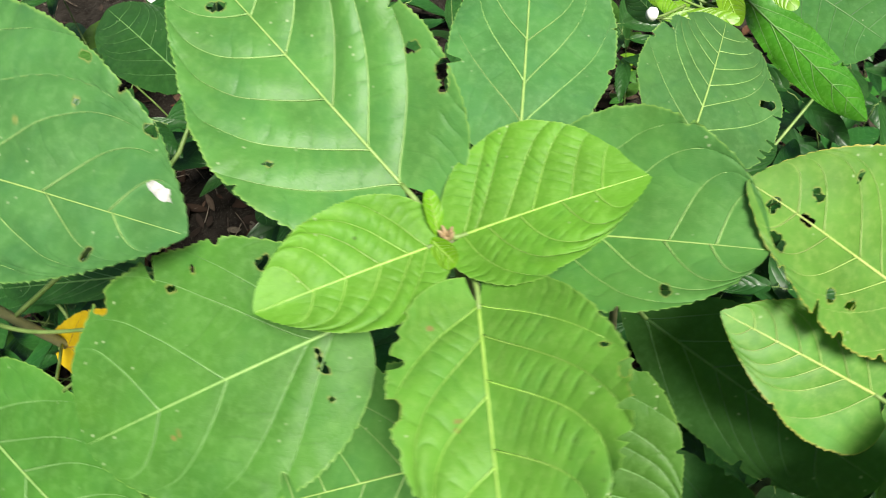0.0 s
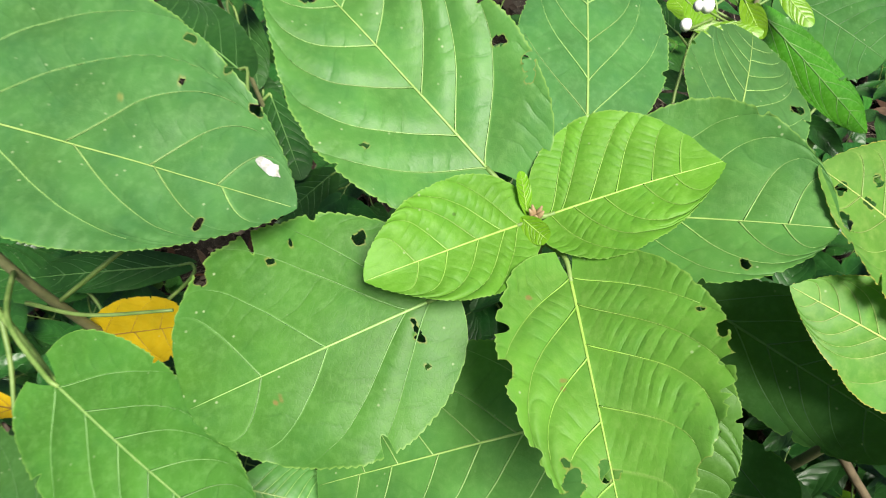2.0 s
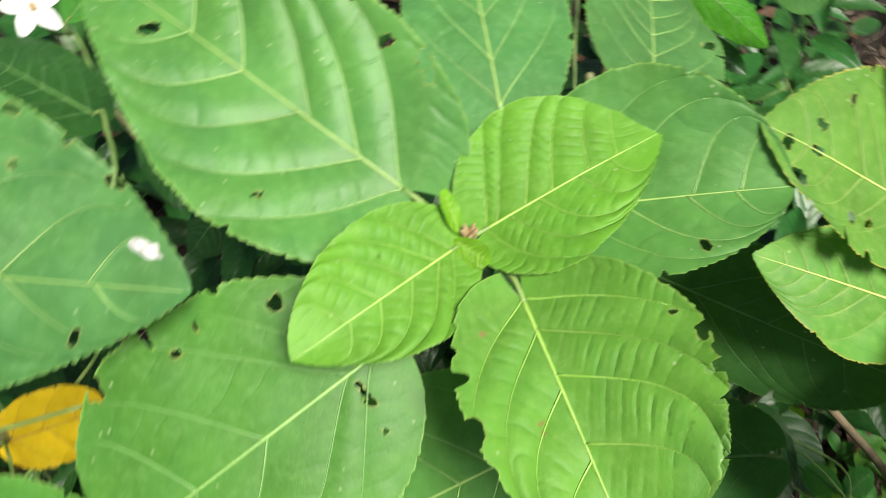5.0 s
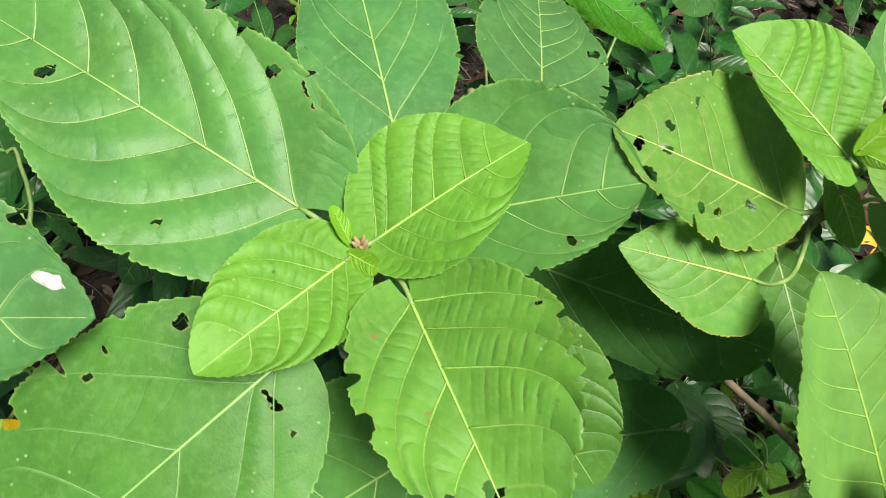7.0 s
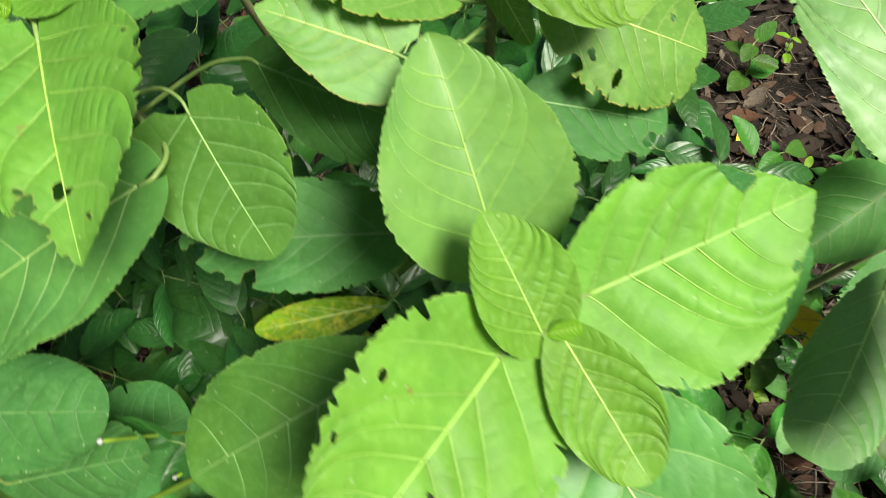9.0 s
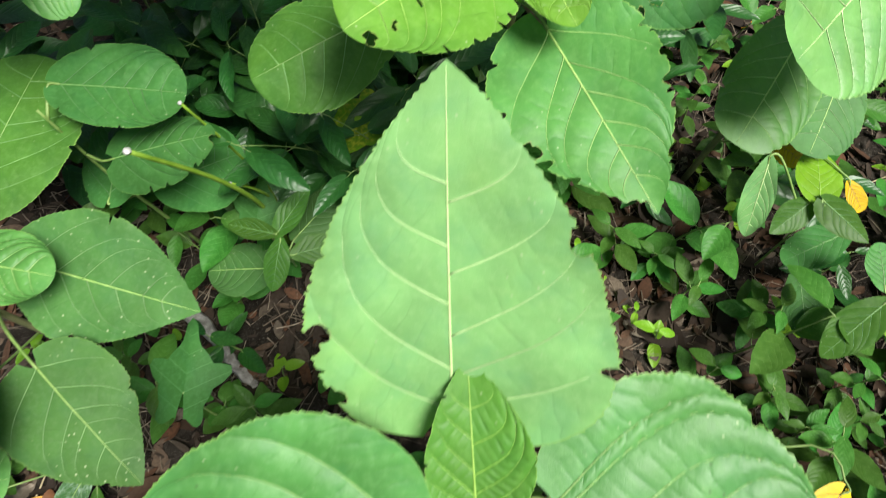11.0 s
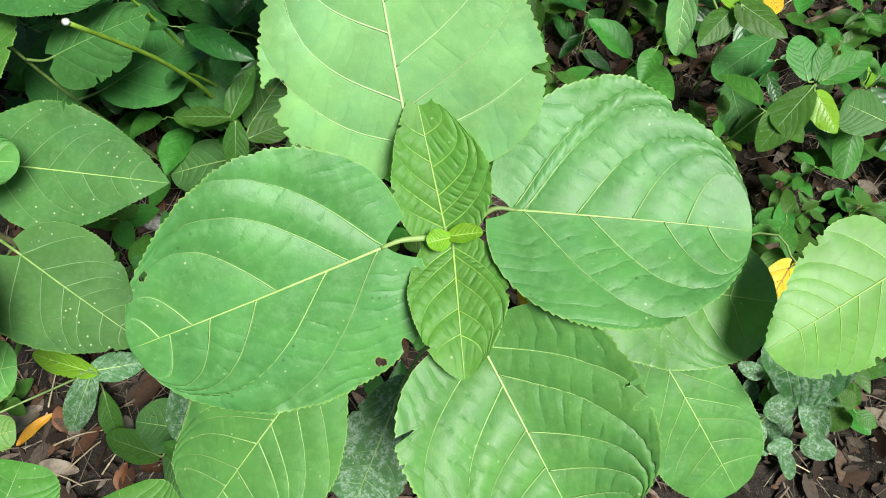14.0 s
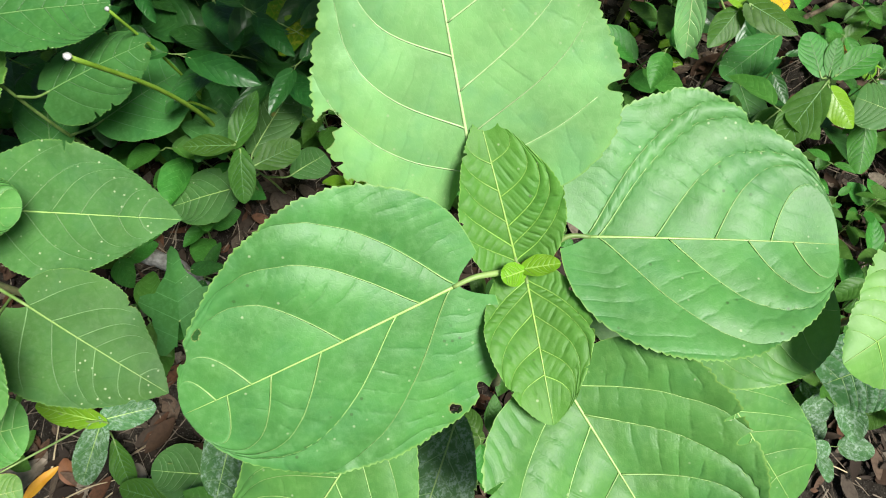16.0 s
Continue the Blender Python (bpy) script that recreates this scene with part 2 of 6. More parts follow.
PALE_EDGE, TAN = (0.25, 0.42, 0.09), (0.45, 0.36, 0.08)
SKIN = {
    "young": leaf_material("young_leaf", (0.110, 0.262, 0.023), (0.23, 0.42, 0.08), (PALE_EDGE, 0.7), 1.0, 0.52, 0.25, dirt=0.6, spec=0.24, ladder=0.0048, puff=0.20),
    "lush": leaf_material("lush_leaf", (0.118, 0.278, 0.028), (0.22, 0.41, 0.08), (PALE_EDGE, 0.7), 0.9, 0.52, 0.25, dirt=0.2, spec=0.24, ladder=0.0115, puff=0.10),
    "vivid": leaf_material("vivid_leaf", (0.106, 0.305, 0.036), (0.22, 0.43, 0.09), (PALE_EDGE, 0.7), 1.0, 0.52, 0.26, dirt=0.3, spec=0.24, ladder=0.0062, puff=0.2),
    "crisp": leaf_material("crisp_leaf", (0.078, 0.226, 0.029), (0.17, 0.36, 0.08), (PALE_EDGE, 0.7), 1.0, 0.52, 0.22, dirt=0.6, spec=0.24, ladder=0.0046, puff=0.42),
    # some blue in this base stands in for sky sheen
    "mature": leaf_material("mature_leaf", (0.076, 0.218, 0.045), (0.16, 0.34, 0.09), (PALE_EDGE, 0.7), 0.9, 0.45, 0.20, spec=0.27, puff=0.18),
    "pale": leaf_material("pale_leaf", (0.155, 0.338, 0.092), (0.25, 0.44, 0.16), (PALE_EDGE, 0.7), 0.8, 0.42, 0.24, spec=0.4),
    "soft": leaf_material("soft_leaf", (0.128, 0.306, 0.056), (0.20, 0.39, 0.10), (PALE_EDGE, 0.7), 0.5, 0.45, 0.26, spec=0.3),
    # lit copy of the pale skin: light on the leaf raised into its base
    "bright": leaf_material("lit_tone_leaf", (0.195, 0.405, 0.135), (0.31, 0.53, 0.21), (PALE_EDGE, 0.7), 0.8, 0.42, 0.24, spec=0.4),
    # base blue raised to imitate sky reflected on the leaf
    "sheen": leaf_material("smooth_leaf", (0.068, 0.212, 0.046), (0.16, 0.34, 0.115), (PALE_EDGE, 0.65), 0.9, 0.50, 0.18, spec=0.42, dirt=0.5, puff=0.16),
    # dark herbs, and lower leaves whose shade is put into the base colour
    "shaded": leaf_material("dark_or_shaded_leaf", (0.042, 0.132, 0.030), (0.10, 0.24, 0.075), (PALE_EDGE, 0.3), 0.6, 0.48, 0.18, spec=0.07),
    "deep": leaf_material("deep_green_leaf", (0.059, 0.170, 0.024), (0.14, 0.30, 0.075), (PALE_EDGE, 0.65), 0.9, 0.45, 0.20, spec=0.2),
    "cool": leaf_material("cool_green_leaf", (0.060, 0.178, 0.044), (0.14, 0.30, 0.10), (PALE_EDGE, 0.6), 0.8, 0.46, 0.18, spec=0.30),
    "dull": leaf_material("dull_leaf", (0.058, 0.150, 0.037), (0.13, 0.23, 0.10), (PALE_EDGE, 0.35), 0.7, 0.5, 0.15, mottle=0.7, spec=0.12, speckle=0.75),
    "old": leaf_material("yellowing_leaf", (0.095, 0.228, 0.034), (0.24, 0.37, 0.09), (TAN, 1.0), 0.5, 0.45, 0.22, mottle=0.9),
    "dusty": leaf_material("dusty_leaf", (0.050, 0.145, 0.042), (0.15, 0.26, 0.13), (PALE_EDGE, 0.3), 0.5, 0.5, 0.15, dust=0.55),
    "herb": leaf_material("herb_leaf", (0.046, 0.150, 0.020), (0.13, 0.30, 0.06), (PALE_EDGE, 0.2), 0.14, 0.44, 0.28, spec=0.18, vary=2.6),
    # on the undergrowth this dark base stands in for canopy shade
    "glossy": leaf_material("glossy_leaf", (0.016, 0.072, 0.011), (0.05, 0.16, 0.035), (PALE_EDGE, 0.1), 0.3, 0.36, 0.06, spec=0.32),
    "shiny": leaf_material("shiny_leaf", (0.046, 0.185, 0.012), (0.10, 0.28, 0.03), (PALE_EDGE, 0.1), 0.4, 0.27, 0.15, spec=0.5),
    "fresh": leaf_material("fresh_leaf", (0.16, 0.36, 0.014), (0.28, 0.46, 0.06), (PALE_EDGE, 0.3), 0.4, 0.34, 0.28, spec=0.35, ladder=0.004),
    "mottled": leaf_material("mottled_leaf", (0.13, 0.30, 0.014), (0.50, 0.50, 0.04), (TAN, 0.5), 0.3, 0.4, 0.28, mottle=2.6),
    "yellow": leaf_material("yellow_leaf", (0.56, 0.36, 0.008), (0.62, 0.46, 0.03), (TAN, 0.6), 0.5, 0.45, 0.22),
}
VEIN = {
    "young": plain_material("young_vein", (0.24, 0.42, 0.06), (0.32, 0.49, 0.10), 90.0, 0.45),
    "mature": plain_material("pale_vein", (0.25, 0.41, 0.10), (0.33, 0.48, 0.14), 90.0, 0.45),
    # vein darkened to go with shade-coloured leaves, also for dark herbs
    "shaded": plain_material("dark_or_shaded_vein", (0.09, 0.21, 0.05), (0.13, 0.26, 0.07), 90.0, 0.5),
    "old": plain_material("yellow_vein", (0.34, 0.44, 0.10), (0.44, 0.52, 0.16), 90.0, 0.5),
    "yellow": plain_material("brown_vein", (0.26, 0.15, 0.02), (0.36, 0.22, 0.03), 90.0, 0.5),
}
VEIN["sheen"] = VEIN["pale"] = VEIN["deep"] = VEIN["mature"]
VEIN["vivid"] = VEIN["soft"] = VEIN["young"]
VEIN["deep"] = plain_material("green_vein", (0.19, 0.35, 0.09), (0.26, 0.42, 0.12), 90.0, 0.45)
VEIN["bright"] = VEIN["pale"] = plain_material("whitish_vein", (0.40, 0.56, 0.22), (0.48, 0.62, 0.28), 90.0, 0.45)
for kind, like in (("dusty", "mature"), ("dull", "mature"), ("cool", "mature"), ("herb", "shaded"), ("glossy", "shaded"), ("shiny", "shaded"), ("crisp", "young"), ("lush", "young"), ("fresh", "young"), ("mottled", "old")):
    VEIN[kind] = VEIN[like]
LIKE = {"cool": "mature", "lush": "young", "shiny": "deep", "crisp": "young", "soft": "young", "bright": "pale", "vivid": "young", "sheen": "mature", "dusty": "dull", "herb": "shaded", "glossy": "shaded", "fresh": "young", "mottled": "old"}
RIB = {
    "young": plain_material("young_side_vein", (0.20, 0.40, 0.05), (0.27, 0.46, 0.09), 90.0, 0.45),
    "mature": plain_material("pale_side_vein", (0.21, 0.38, 0.10), (0.29, 0.45, 0.14), 90.0, 0.45),
    # side vein darkened likewise for shade-coloured leaves and herbs
    "shaded": plain_material("dark_or_shaded_side_vein", (0.060, 0.16, 0.04), (0.09, 0.20, 0.06), 90.0, 0.5),
    "old": plain_material("yellow_side_vein", (0.20, 0.33, 0.07), (0.27, 0.39, 0.10), 90.0, 0.5),
    "yellow": VEIN["yellow"],
    "pale": plain_material("whitish_side_vein", (0.36, 0.53, 0.22), (0.44, 0.60, 0.28), 90.0, 0.45),
    "deep": plain_material("green_side_vein", (0.125, 0.275, 0.075), (0.175, 0.33, 0.10), 90.0, 0.45),
    "dull": plain_material("grey_side_vein", (0.12, 0.24, 0.075), (0.17, 0.30, 0.10), 90.0, 0.5),
}
STALK = plain_material("green_stalk", (0.11, 0.20, 0.04), (0.22, 0.32, 0.09), 50.0, 0.55)
BARK = plain_material("brown_bark", (0.10, 0.075, 0.045), (0.20, 0.15, 0.09), 70.0, 0.8, 0.6, 0.001)
STEM = plain_material("stem_skin", (0.13, 0.15, 0.06), (0.22, 0.21, 0.10), 60.0, 0.65, 0.4)
WHITE = plain_material("white_petal", (0.78, 0.80, 0.76), (0.86, 0.87, 0.84), 80.0, 0.5, 0.2)
CHALK = plain_material("bird_lime", (0.24, 0.24, 0.21), (0.56, 0.56, 0.54), 190.0, 0.7, 0.6)
BUD = plain_material("bud_brown", (0.22, 0.15, 0.07), (0.36, 0.27, 0.14), 150.0, 0.6)
SOIL = soil_material()
# most litter tones kept dark in place of shade in the gaps
LITTER = litter_material("dead_leaves", [(0.016, 0.012, 0.009), (0.045, 0.033, 0.024), (0.026, 0.020, 0.016), (0.085, 0.068, 0.050), (0.090, 0.042, 0.022), (0.020, 0.016, 0.013), (0.060, 0.034, 0.020), (0.17, 0.145, 0.11)])
TWIG = litter_material("dry_twigs", [(0.07, 0.055, 0.04), (0.18, 0.145, 0.105), (0.30, 0.25, 0.19)])


# ---------------------------------------------------------------- builders
def part(name, bm, material, parent=None, label=""):
    """One bmesh as one mesh object under a thing or a part."""
    data = bpy.data.meshes.new(name)
    bm.to_mesh(data)
    bm.free()
    data.materials.append(material)
    data.shade_smooth()
    ob = new(name, data)
    ob.parent = parent
    return tagged(ob, label)


def tube(bm, points, radii, sides=7, flat=1.0, up=None):
    """A swept tube through points, closed at both ends."""
    rings = []
    points = [Vector(p) for p in points]
    side = None
    for n, p in enumerate(points):
        ahead = (points[min(n + 1, len(points) - 1)] - points[max(n - 1, 0)]).normalized()
        if up is not None:
            side = ahead.cross(up[n]).normalized()
        elif side is None:
            side = ahead.cross(Vector((0.31, 0.95, 0.05))).normalized()
        else:
            side = (side - ahead * side.dot(ahead)).normalized()
        over = side.cross(ahead)
        r = radii[n]
        rings.append([bm.verts.new(p + r * (math.cos(a) * side + flat * math.sin(a) * over)) for a in (2 * math.pi * k / sides for k in range(sides))])
    for a, b in zip(rings, rings[1:]):
        for k in range(sides):
            bm.faces.new((a[k], a[(k + 1) % sides], b[(k + 1) % sides], b[k]))
    bm.faces.new(rings[0][::-1])
    bm.faces.new(rings[-1])


def glide(points, count):
    """A smooth line (Catmull-Rom) through a few points."""
    p = [Vector(q) for q in points]
    p = [2 * p[0] - p[1]] + p + [2 * p[-1] - p[-2]]
    out = []
    for n in range(count):
        x = n / (count - 1) * (len(p) - 3)
        k = min(int(x), len(p) - 4)
        f = x - k
        a, b, c, d = p[k : k + 4]
        out.append(0.5 * (2 * b + (c - a) * f + (2 * a - 5 * b + 4 * c - d) * f * f + (3 * b - a - 3 * c + d) * f**3))
    return out


class Blade:
    """The shape of one leaf: from its length and width coordinates to its surface."""

    def __init__(self, length, width, m=0.42, k=1.0, lift=0.0, quilt=0.5, arch=0.02, droop=0.0, teeth=0.022, cordate=0.05, seed=0, curl=0.0, left=None, right=None, nibble=0.0, ribs=None, wave=1.0):
        self.length, self.half, self.lift, self.quilt, self.arch, self.droop = length, width / 2, lift, quilt, arch, droop
        self.a, self.b, self.teeth, self.cordate, self.seed, self.curl, self.wave = k * m, k * (1 - m), teeth, cordate, seed, curl, wave
        usual = (width / 2, self.a, self.b)
        self.sides = {-1: left or usual, 1: right or usual}
        self.count = round(length * (300 if length < 0.13 else 200))
        self.known = {}
        pick = random.Random(seed * 7 + 1)
        self.bites = {side: [(pick.uniform(0.08, 0.97), pick.uniform(0.005, 0.022), pick.uniform(0.03, 0.2) * pick.random()) for _ in range(round(nibble * 11))] for side in (-1, 1)}
        # side veins: where each leaves the midrib, and how it sweeps forward to the margin
        if ribs is None:
            shift = pick.uniform(0.0, 0.05)
            ribs = tuple([[max(0.0, shift + 0.172 * n + pick.uniform(-0.025, 0.025) - 0.012 * n * n * 0.3) for n in range(6)] for _ in (0, 1)]) + ((pick.uniform(0.36, 0.52), pick.uniform(0.12, 0.36)),) * 2
        self.roots = {-1: ribs[0], 1: ribs[1]}
        self.sweep = {-1: ribs[2], 1: ribs[3]}
        self.reach = {side: [(1 - r) * min(1.0, 0.55 + 2.5 * r) for r in self.roots[side]] for side in (-1, 1)}

    def rib(self, side, n, s):
        """Length coordinate of side vein n at the width coordinate s."""
        r, reach = self.roots[side][n], self.reach[side][n]
        return r + reach * (self.sweep[side][0] * s + self.sweep[side][1] * s**4)

    def rank(self, u, side, s):
        """How many side veins lie behind this place, with the fraction of the way to the next; keeps their gap."""
        self.gap = 0.15
        count = len(self.roots[side])
        before, ahead = None, self.sweep[side][0] * s + self.sweep[side][1] * s**4
        for n in range(count):
            here = self.roots[side][n] + self.reach[side][n] * ahead
            if u < here:
                if n == 0:
                    return max(-0.5, (u - here) / 0.3)
                self.gap = here - before
                return n - 1 + (u - before) / self.gap
            before = here
        return count - 1 + min(0.5, (u - before) / 0.3)

    def plain(self, u, side):
        """Half the width, without the teeth."""
        if u <= 0 or u >= 1:
            return 0.0
        if (u, side) not in self.known:
            half, a, b = self.sides[side]
            peak = a / (a + b)
            w = (u**a) * ((1 - u) ** b) / (peak**a * (1 - peak) ** b)
            wave = noise.noise(Vector((u * 5.0, self.seed * 3.1 + side, 0.5))) * 0.035 + noise.noise(Vector((u * 17.0, self.seed * 1.3 + side, 2.5))) * 0.016
            self.known[u, side] = half * w * (1 + wave)
        return self.known[u, side]

    def fade(self, u, side):
        """The quilting dies away where the leaf narrows to its ends."""
        return min(1.0, self.plain(u, side) / (0.8 * self.sides[side][0])) ** 2.5

    def tooth(self, u, side):
        """How far the margin's tooth stands out, in metres."""
        x = u * self.count + 0.5 * noise.noise(Vector((u * self.count * 0.4, self.seed, 9.0)))
        f = x % 1.0
        saw = (f / 0.72) ** 0.8 if f < 0.72 else ((1 - f) / 0.28) ** 1.3
        return self.teeth * self.half * 1.5 * (saw - 0.5) * (0.6 + 0.9 * noise.noise(Vector((x // 1 * 0.77, self.seed, side * 4.0))))

    def outline(self, u, side):
        return self.plain(u, side) + (self.tooth(u, side) if 0.02 < u < 0.985 else 0.0)

    def kept(self, u, v):
        """Width coordinate after the nibbled margin is drawn in."""
        loss = sum(d * max(0.0, 1 - ((u - c) / w) ** 2) ** 0.5 for c, w, d in self.bites[1 if v >= 0 else -1])
        return v * (1 - min(0.5, loss))

    def at(self, u, v):
        side = 1 if v >= 0 else -1
        s = abs(v)
        hw = self.plain(u, side)
        x = v * hw
        if s > 0.85 and 0.02 < u < 0.985:
            x += side * self.tooth(u, side) * s**40
        y = self.length * (u - self.cordate * s**1.6 * max(0.0, 1 - u * 4) ** 2 * 2)
        z = self.lift * hw * s**1.35
        z += self.arch * self.length * 4 * u * (1 - u) - self.droop * self.length * u * u
        f = self.rank(u, side, s) % 1.0
        fall = min(1, s * 4) * min(1, (1 - s) * 4 + 0.1) * min(1.0, (1 - u) * 3.5)
        close = min(1.0, self.gap / 0.15)
        fall *= self.fade(u, side)
        ends = min(1.0, (1 - u) * 7, u * 12)
        z += self.quilt * 0.0088 * self.length * (close * max(0.0, math.sin(math.pi * f)) - 0.6) * fall
        where = Vector((x * 22 + self.seed * 1.7, y * 22, self.seed))
        z += 0.012 * self.length * self.wave * noise.noise(where * 1.2) * (0.4 + 0.6 * s)
        z += 0.010 * self.length * self.wave * ends * s**3 * math.sin(u * 13 + self.seed * 2 + side)
        z += 0.006 * self.length * self.wave * ends * s**6 * noise.noise(Vector((u * self.length * 95, self.seed, side * 2.0)))
        z -= self.curl * hw * max(0.0, s - 0.55) ** 2 * 4
        return Vector((x, y, z))


def blade_mesh(blade, rows, columns, holes=(), stains=()):
    """The leaf's sheet with its length and width as UV, its margin and rims as attributes, and eaten holes cut out."""
    us = [0.55 * i / rows + 0.45 * (0.5 - 0.5 * math.cos(math.pi * i / rows)) for i in range(rows)] + [0.9995]
    us[0] = 0.0004
    vs = [math.sin(math.pi / 2 * (2 * j / columns - 1) * 0.92) / math.sin(math.pi / 2 * 0.92) for j in range(columns + 1)]
    grid, co, uvs = {}, [], []
    for i, u in enumerate(us):
        for j, v in enumerate(vs):
            w = blade.kept(u, v)
            grid[i, j] = len(co)
            co.append(blade.at(u, w))
            uvs.append((u, w * 0.5 + 0.5))
    margin = [min(1.0, abs(v) ** 26 + max(0, u - 0.96) * 8) for u in us for v in vs]
    rim = [0.0] * len(co)
    stain = [max([0.0] + [1.3 - (p.xy - Vector(s[:2])).length / s[2] for s in stains]) for p in co]

    def inside(p, hole):
        """Below 1 within the hole, whose edge is ragged and longer one way."""
        d = Vector((p.x - hole[0], p.y - hole[1]))
        a = d.angle_signed(Vector((0, 1)), 0)
        lean = hole[0] * 3700 + hole[1] * 5300
        r = hole[2] * (1.12 + 0.30 * math.cos(2 * a + lean) + 0.55 * noise.noise(Vector((math.cos(a) * 1.6, math.sin(a) * 1.6, lean))))
        return d.length / r, d, r

    faces, bared = [], set()
    for i in range(rows):
        for j in range(columns):
            q = (grid[i, j], grid[i, j + 1], grid[i + 1, j + 1], grid[i + 1, j])
            c = (co[q[0]] + co[q[1]] + co[q[2]] + co[q[3]]) / 4
            if any(inside(c, hole)[0] < 1 for hole in holes):
                bared.update(q)
                continue
            faces.append(q)
    used = {v for q in faces for v in q}
    for n in used:
        for hole in holes:
            d, away, r = inside(co[n], hole)
            step = 0.9 * blade.length / rows
            if d < 1 or (n in bared and away.length < r + step * 1.2):
                if away.length > 1e-6:
                    co[n].xy = Vector(hole[:2]) + away.normalized() * r
                rim[n] = 1.0
            else:
                rim[n] = max(rim[n], 0.75 - (away.length - r) / 0.0016)
    order = sorted(used)
    again = {n: k for k, n in enumerate(order)}
    data = bpy.data.meshes.new("leaf")
    data.from_pydata([co[n] for n in order], [], [tuple(again[n] for n in q) for q in faces])
    layer = data.uv_layers.new(name="UVMap")
    flat = [uvs[n] for q in faces for n in q]
    layer.data.foreach_set("uv", [c for uv in flat for c in uv])
    lines, ranks = [], {}
    for q in faces:
        side = 1 if sum(uvs[n][1] for n in q) > 2 else -1
        for n in q:
            if (n, side) not in ranks:
                ranks[n, side] = blade.rank(uvs[n][0], side, abs(uvs[n][1] * 2 - 1)) + 2
            lines += (ranks[n, side], abs(co[n].x) + 0.085 * blade.length * ranks[n, side])
    data.uv_layers.new(name="veins").data.foreach_set("uv", lines)
    for name, values in (("margin", margin), ("rim", rim), ("stain", stain), ("relief", [blade.quilt * blade.fade(u, 1 if v >= 0.5 else -1) for u, v in uvs])):
        data.attributes.new(name, "FLOAT", "POINT").data.foreach_set("value", [max(0.0, values[n]) for n in order])
    data.shade_smooth()
    return data


def leaf_frame(base, tip, normal):
    y = (Vector(tip) - Vector(base)).normalized()
    n = Vector(normal)
    n = (n - y * n.dot(y)).normalized()
    m = Matrix((y.cross(n), y, n)).transposed().to_4x4()
    return Matrix.Translation(base) @ m


class Plant:
    """A tall plant: an Empty at its foot, a stem, and leaves on stalks."""

    def __init__(self, name, line, label, category="plant", radius=0.005, bark=STEM, group=""):
        self.foot = Vector(line[-1])
        self.root = tagged(new(name), label, category, group)
        self.root.location = self.foot
        self.root.empty_display_size = 0.05
        self.line = glide(line, 26)
        self.leaves = 0
        bm = bmesh.new()
        tube(bm, [p - self.foot for p in self.line], [radius * (0.55 + 0.75 * n / 25) for n in range(26)], 9)
        part("stem", bm, bark, self.root)


SEED = [0]


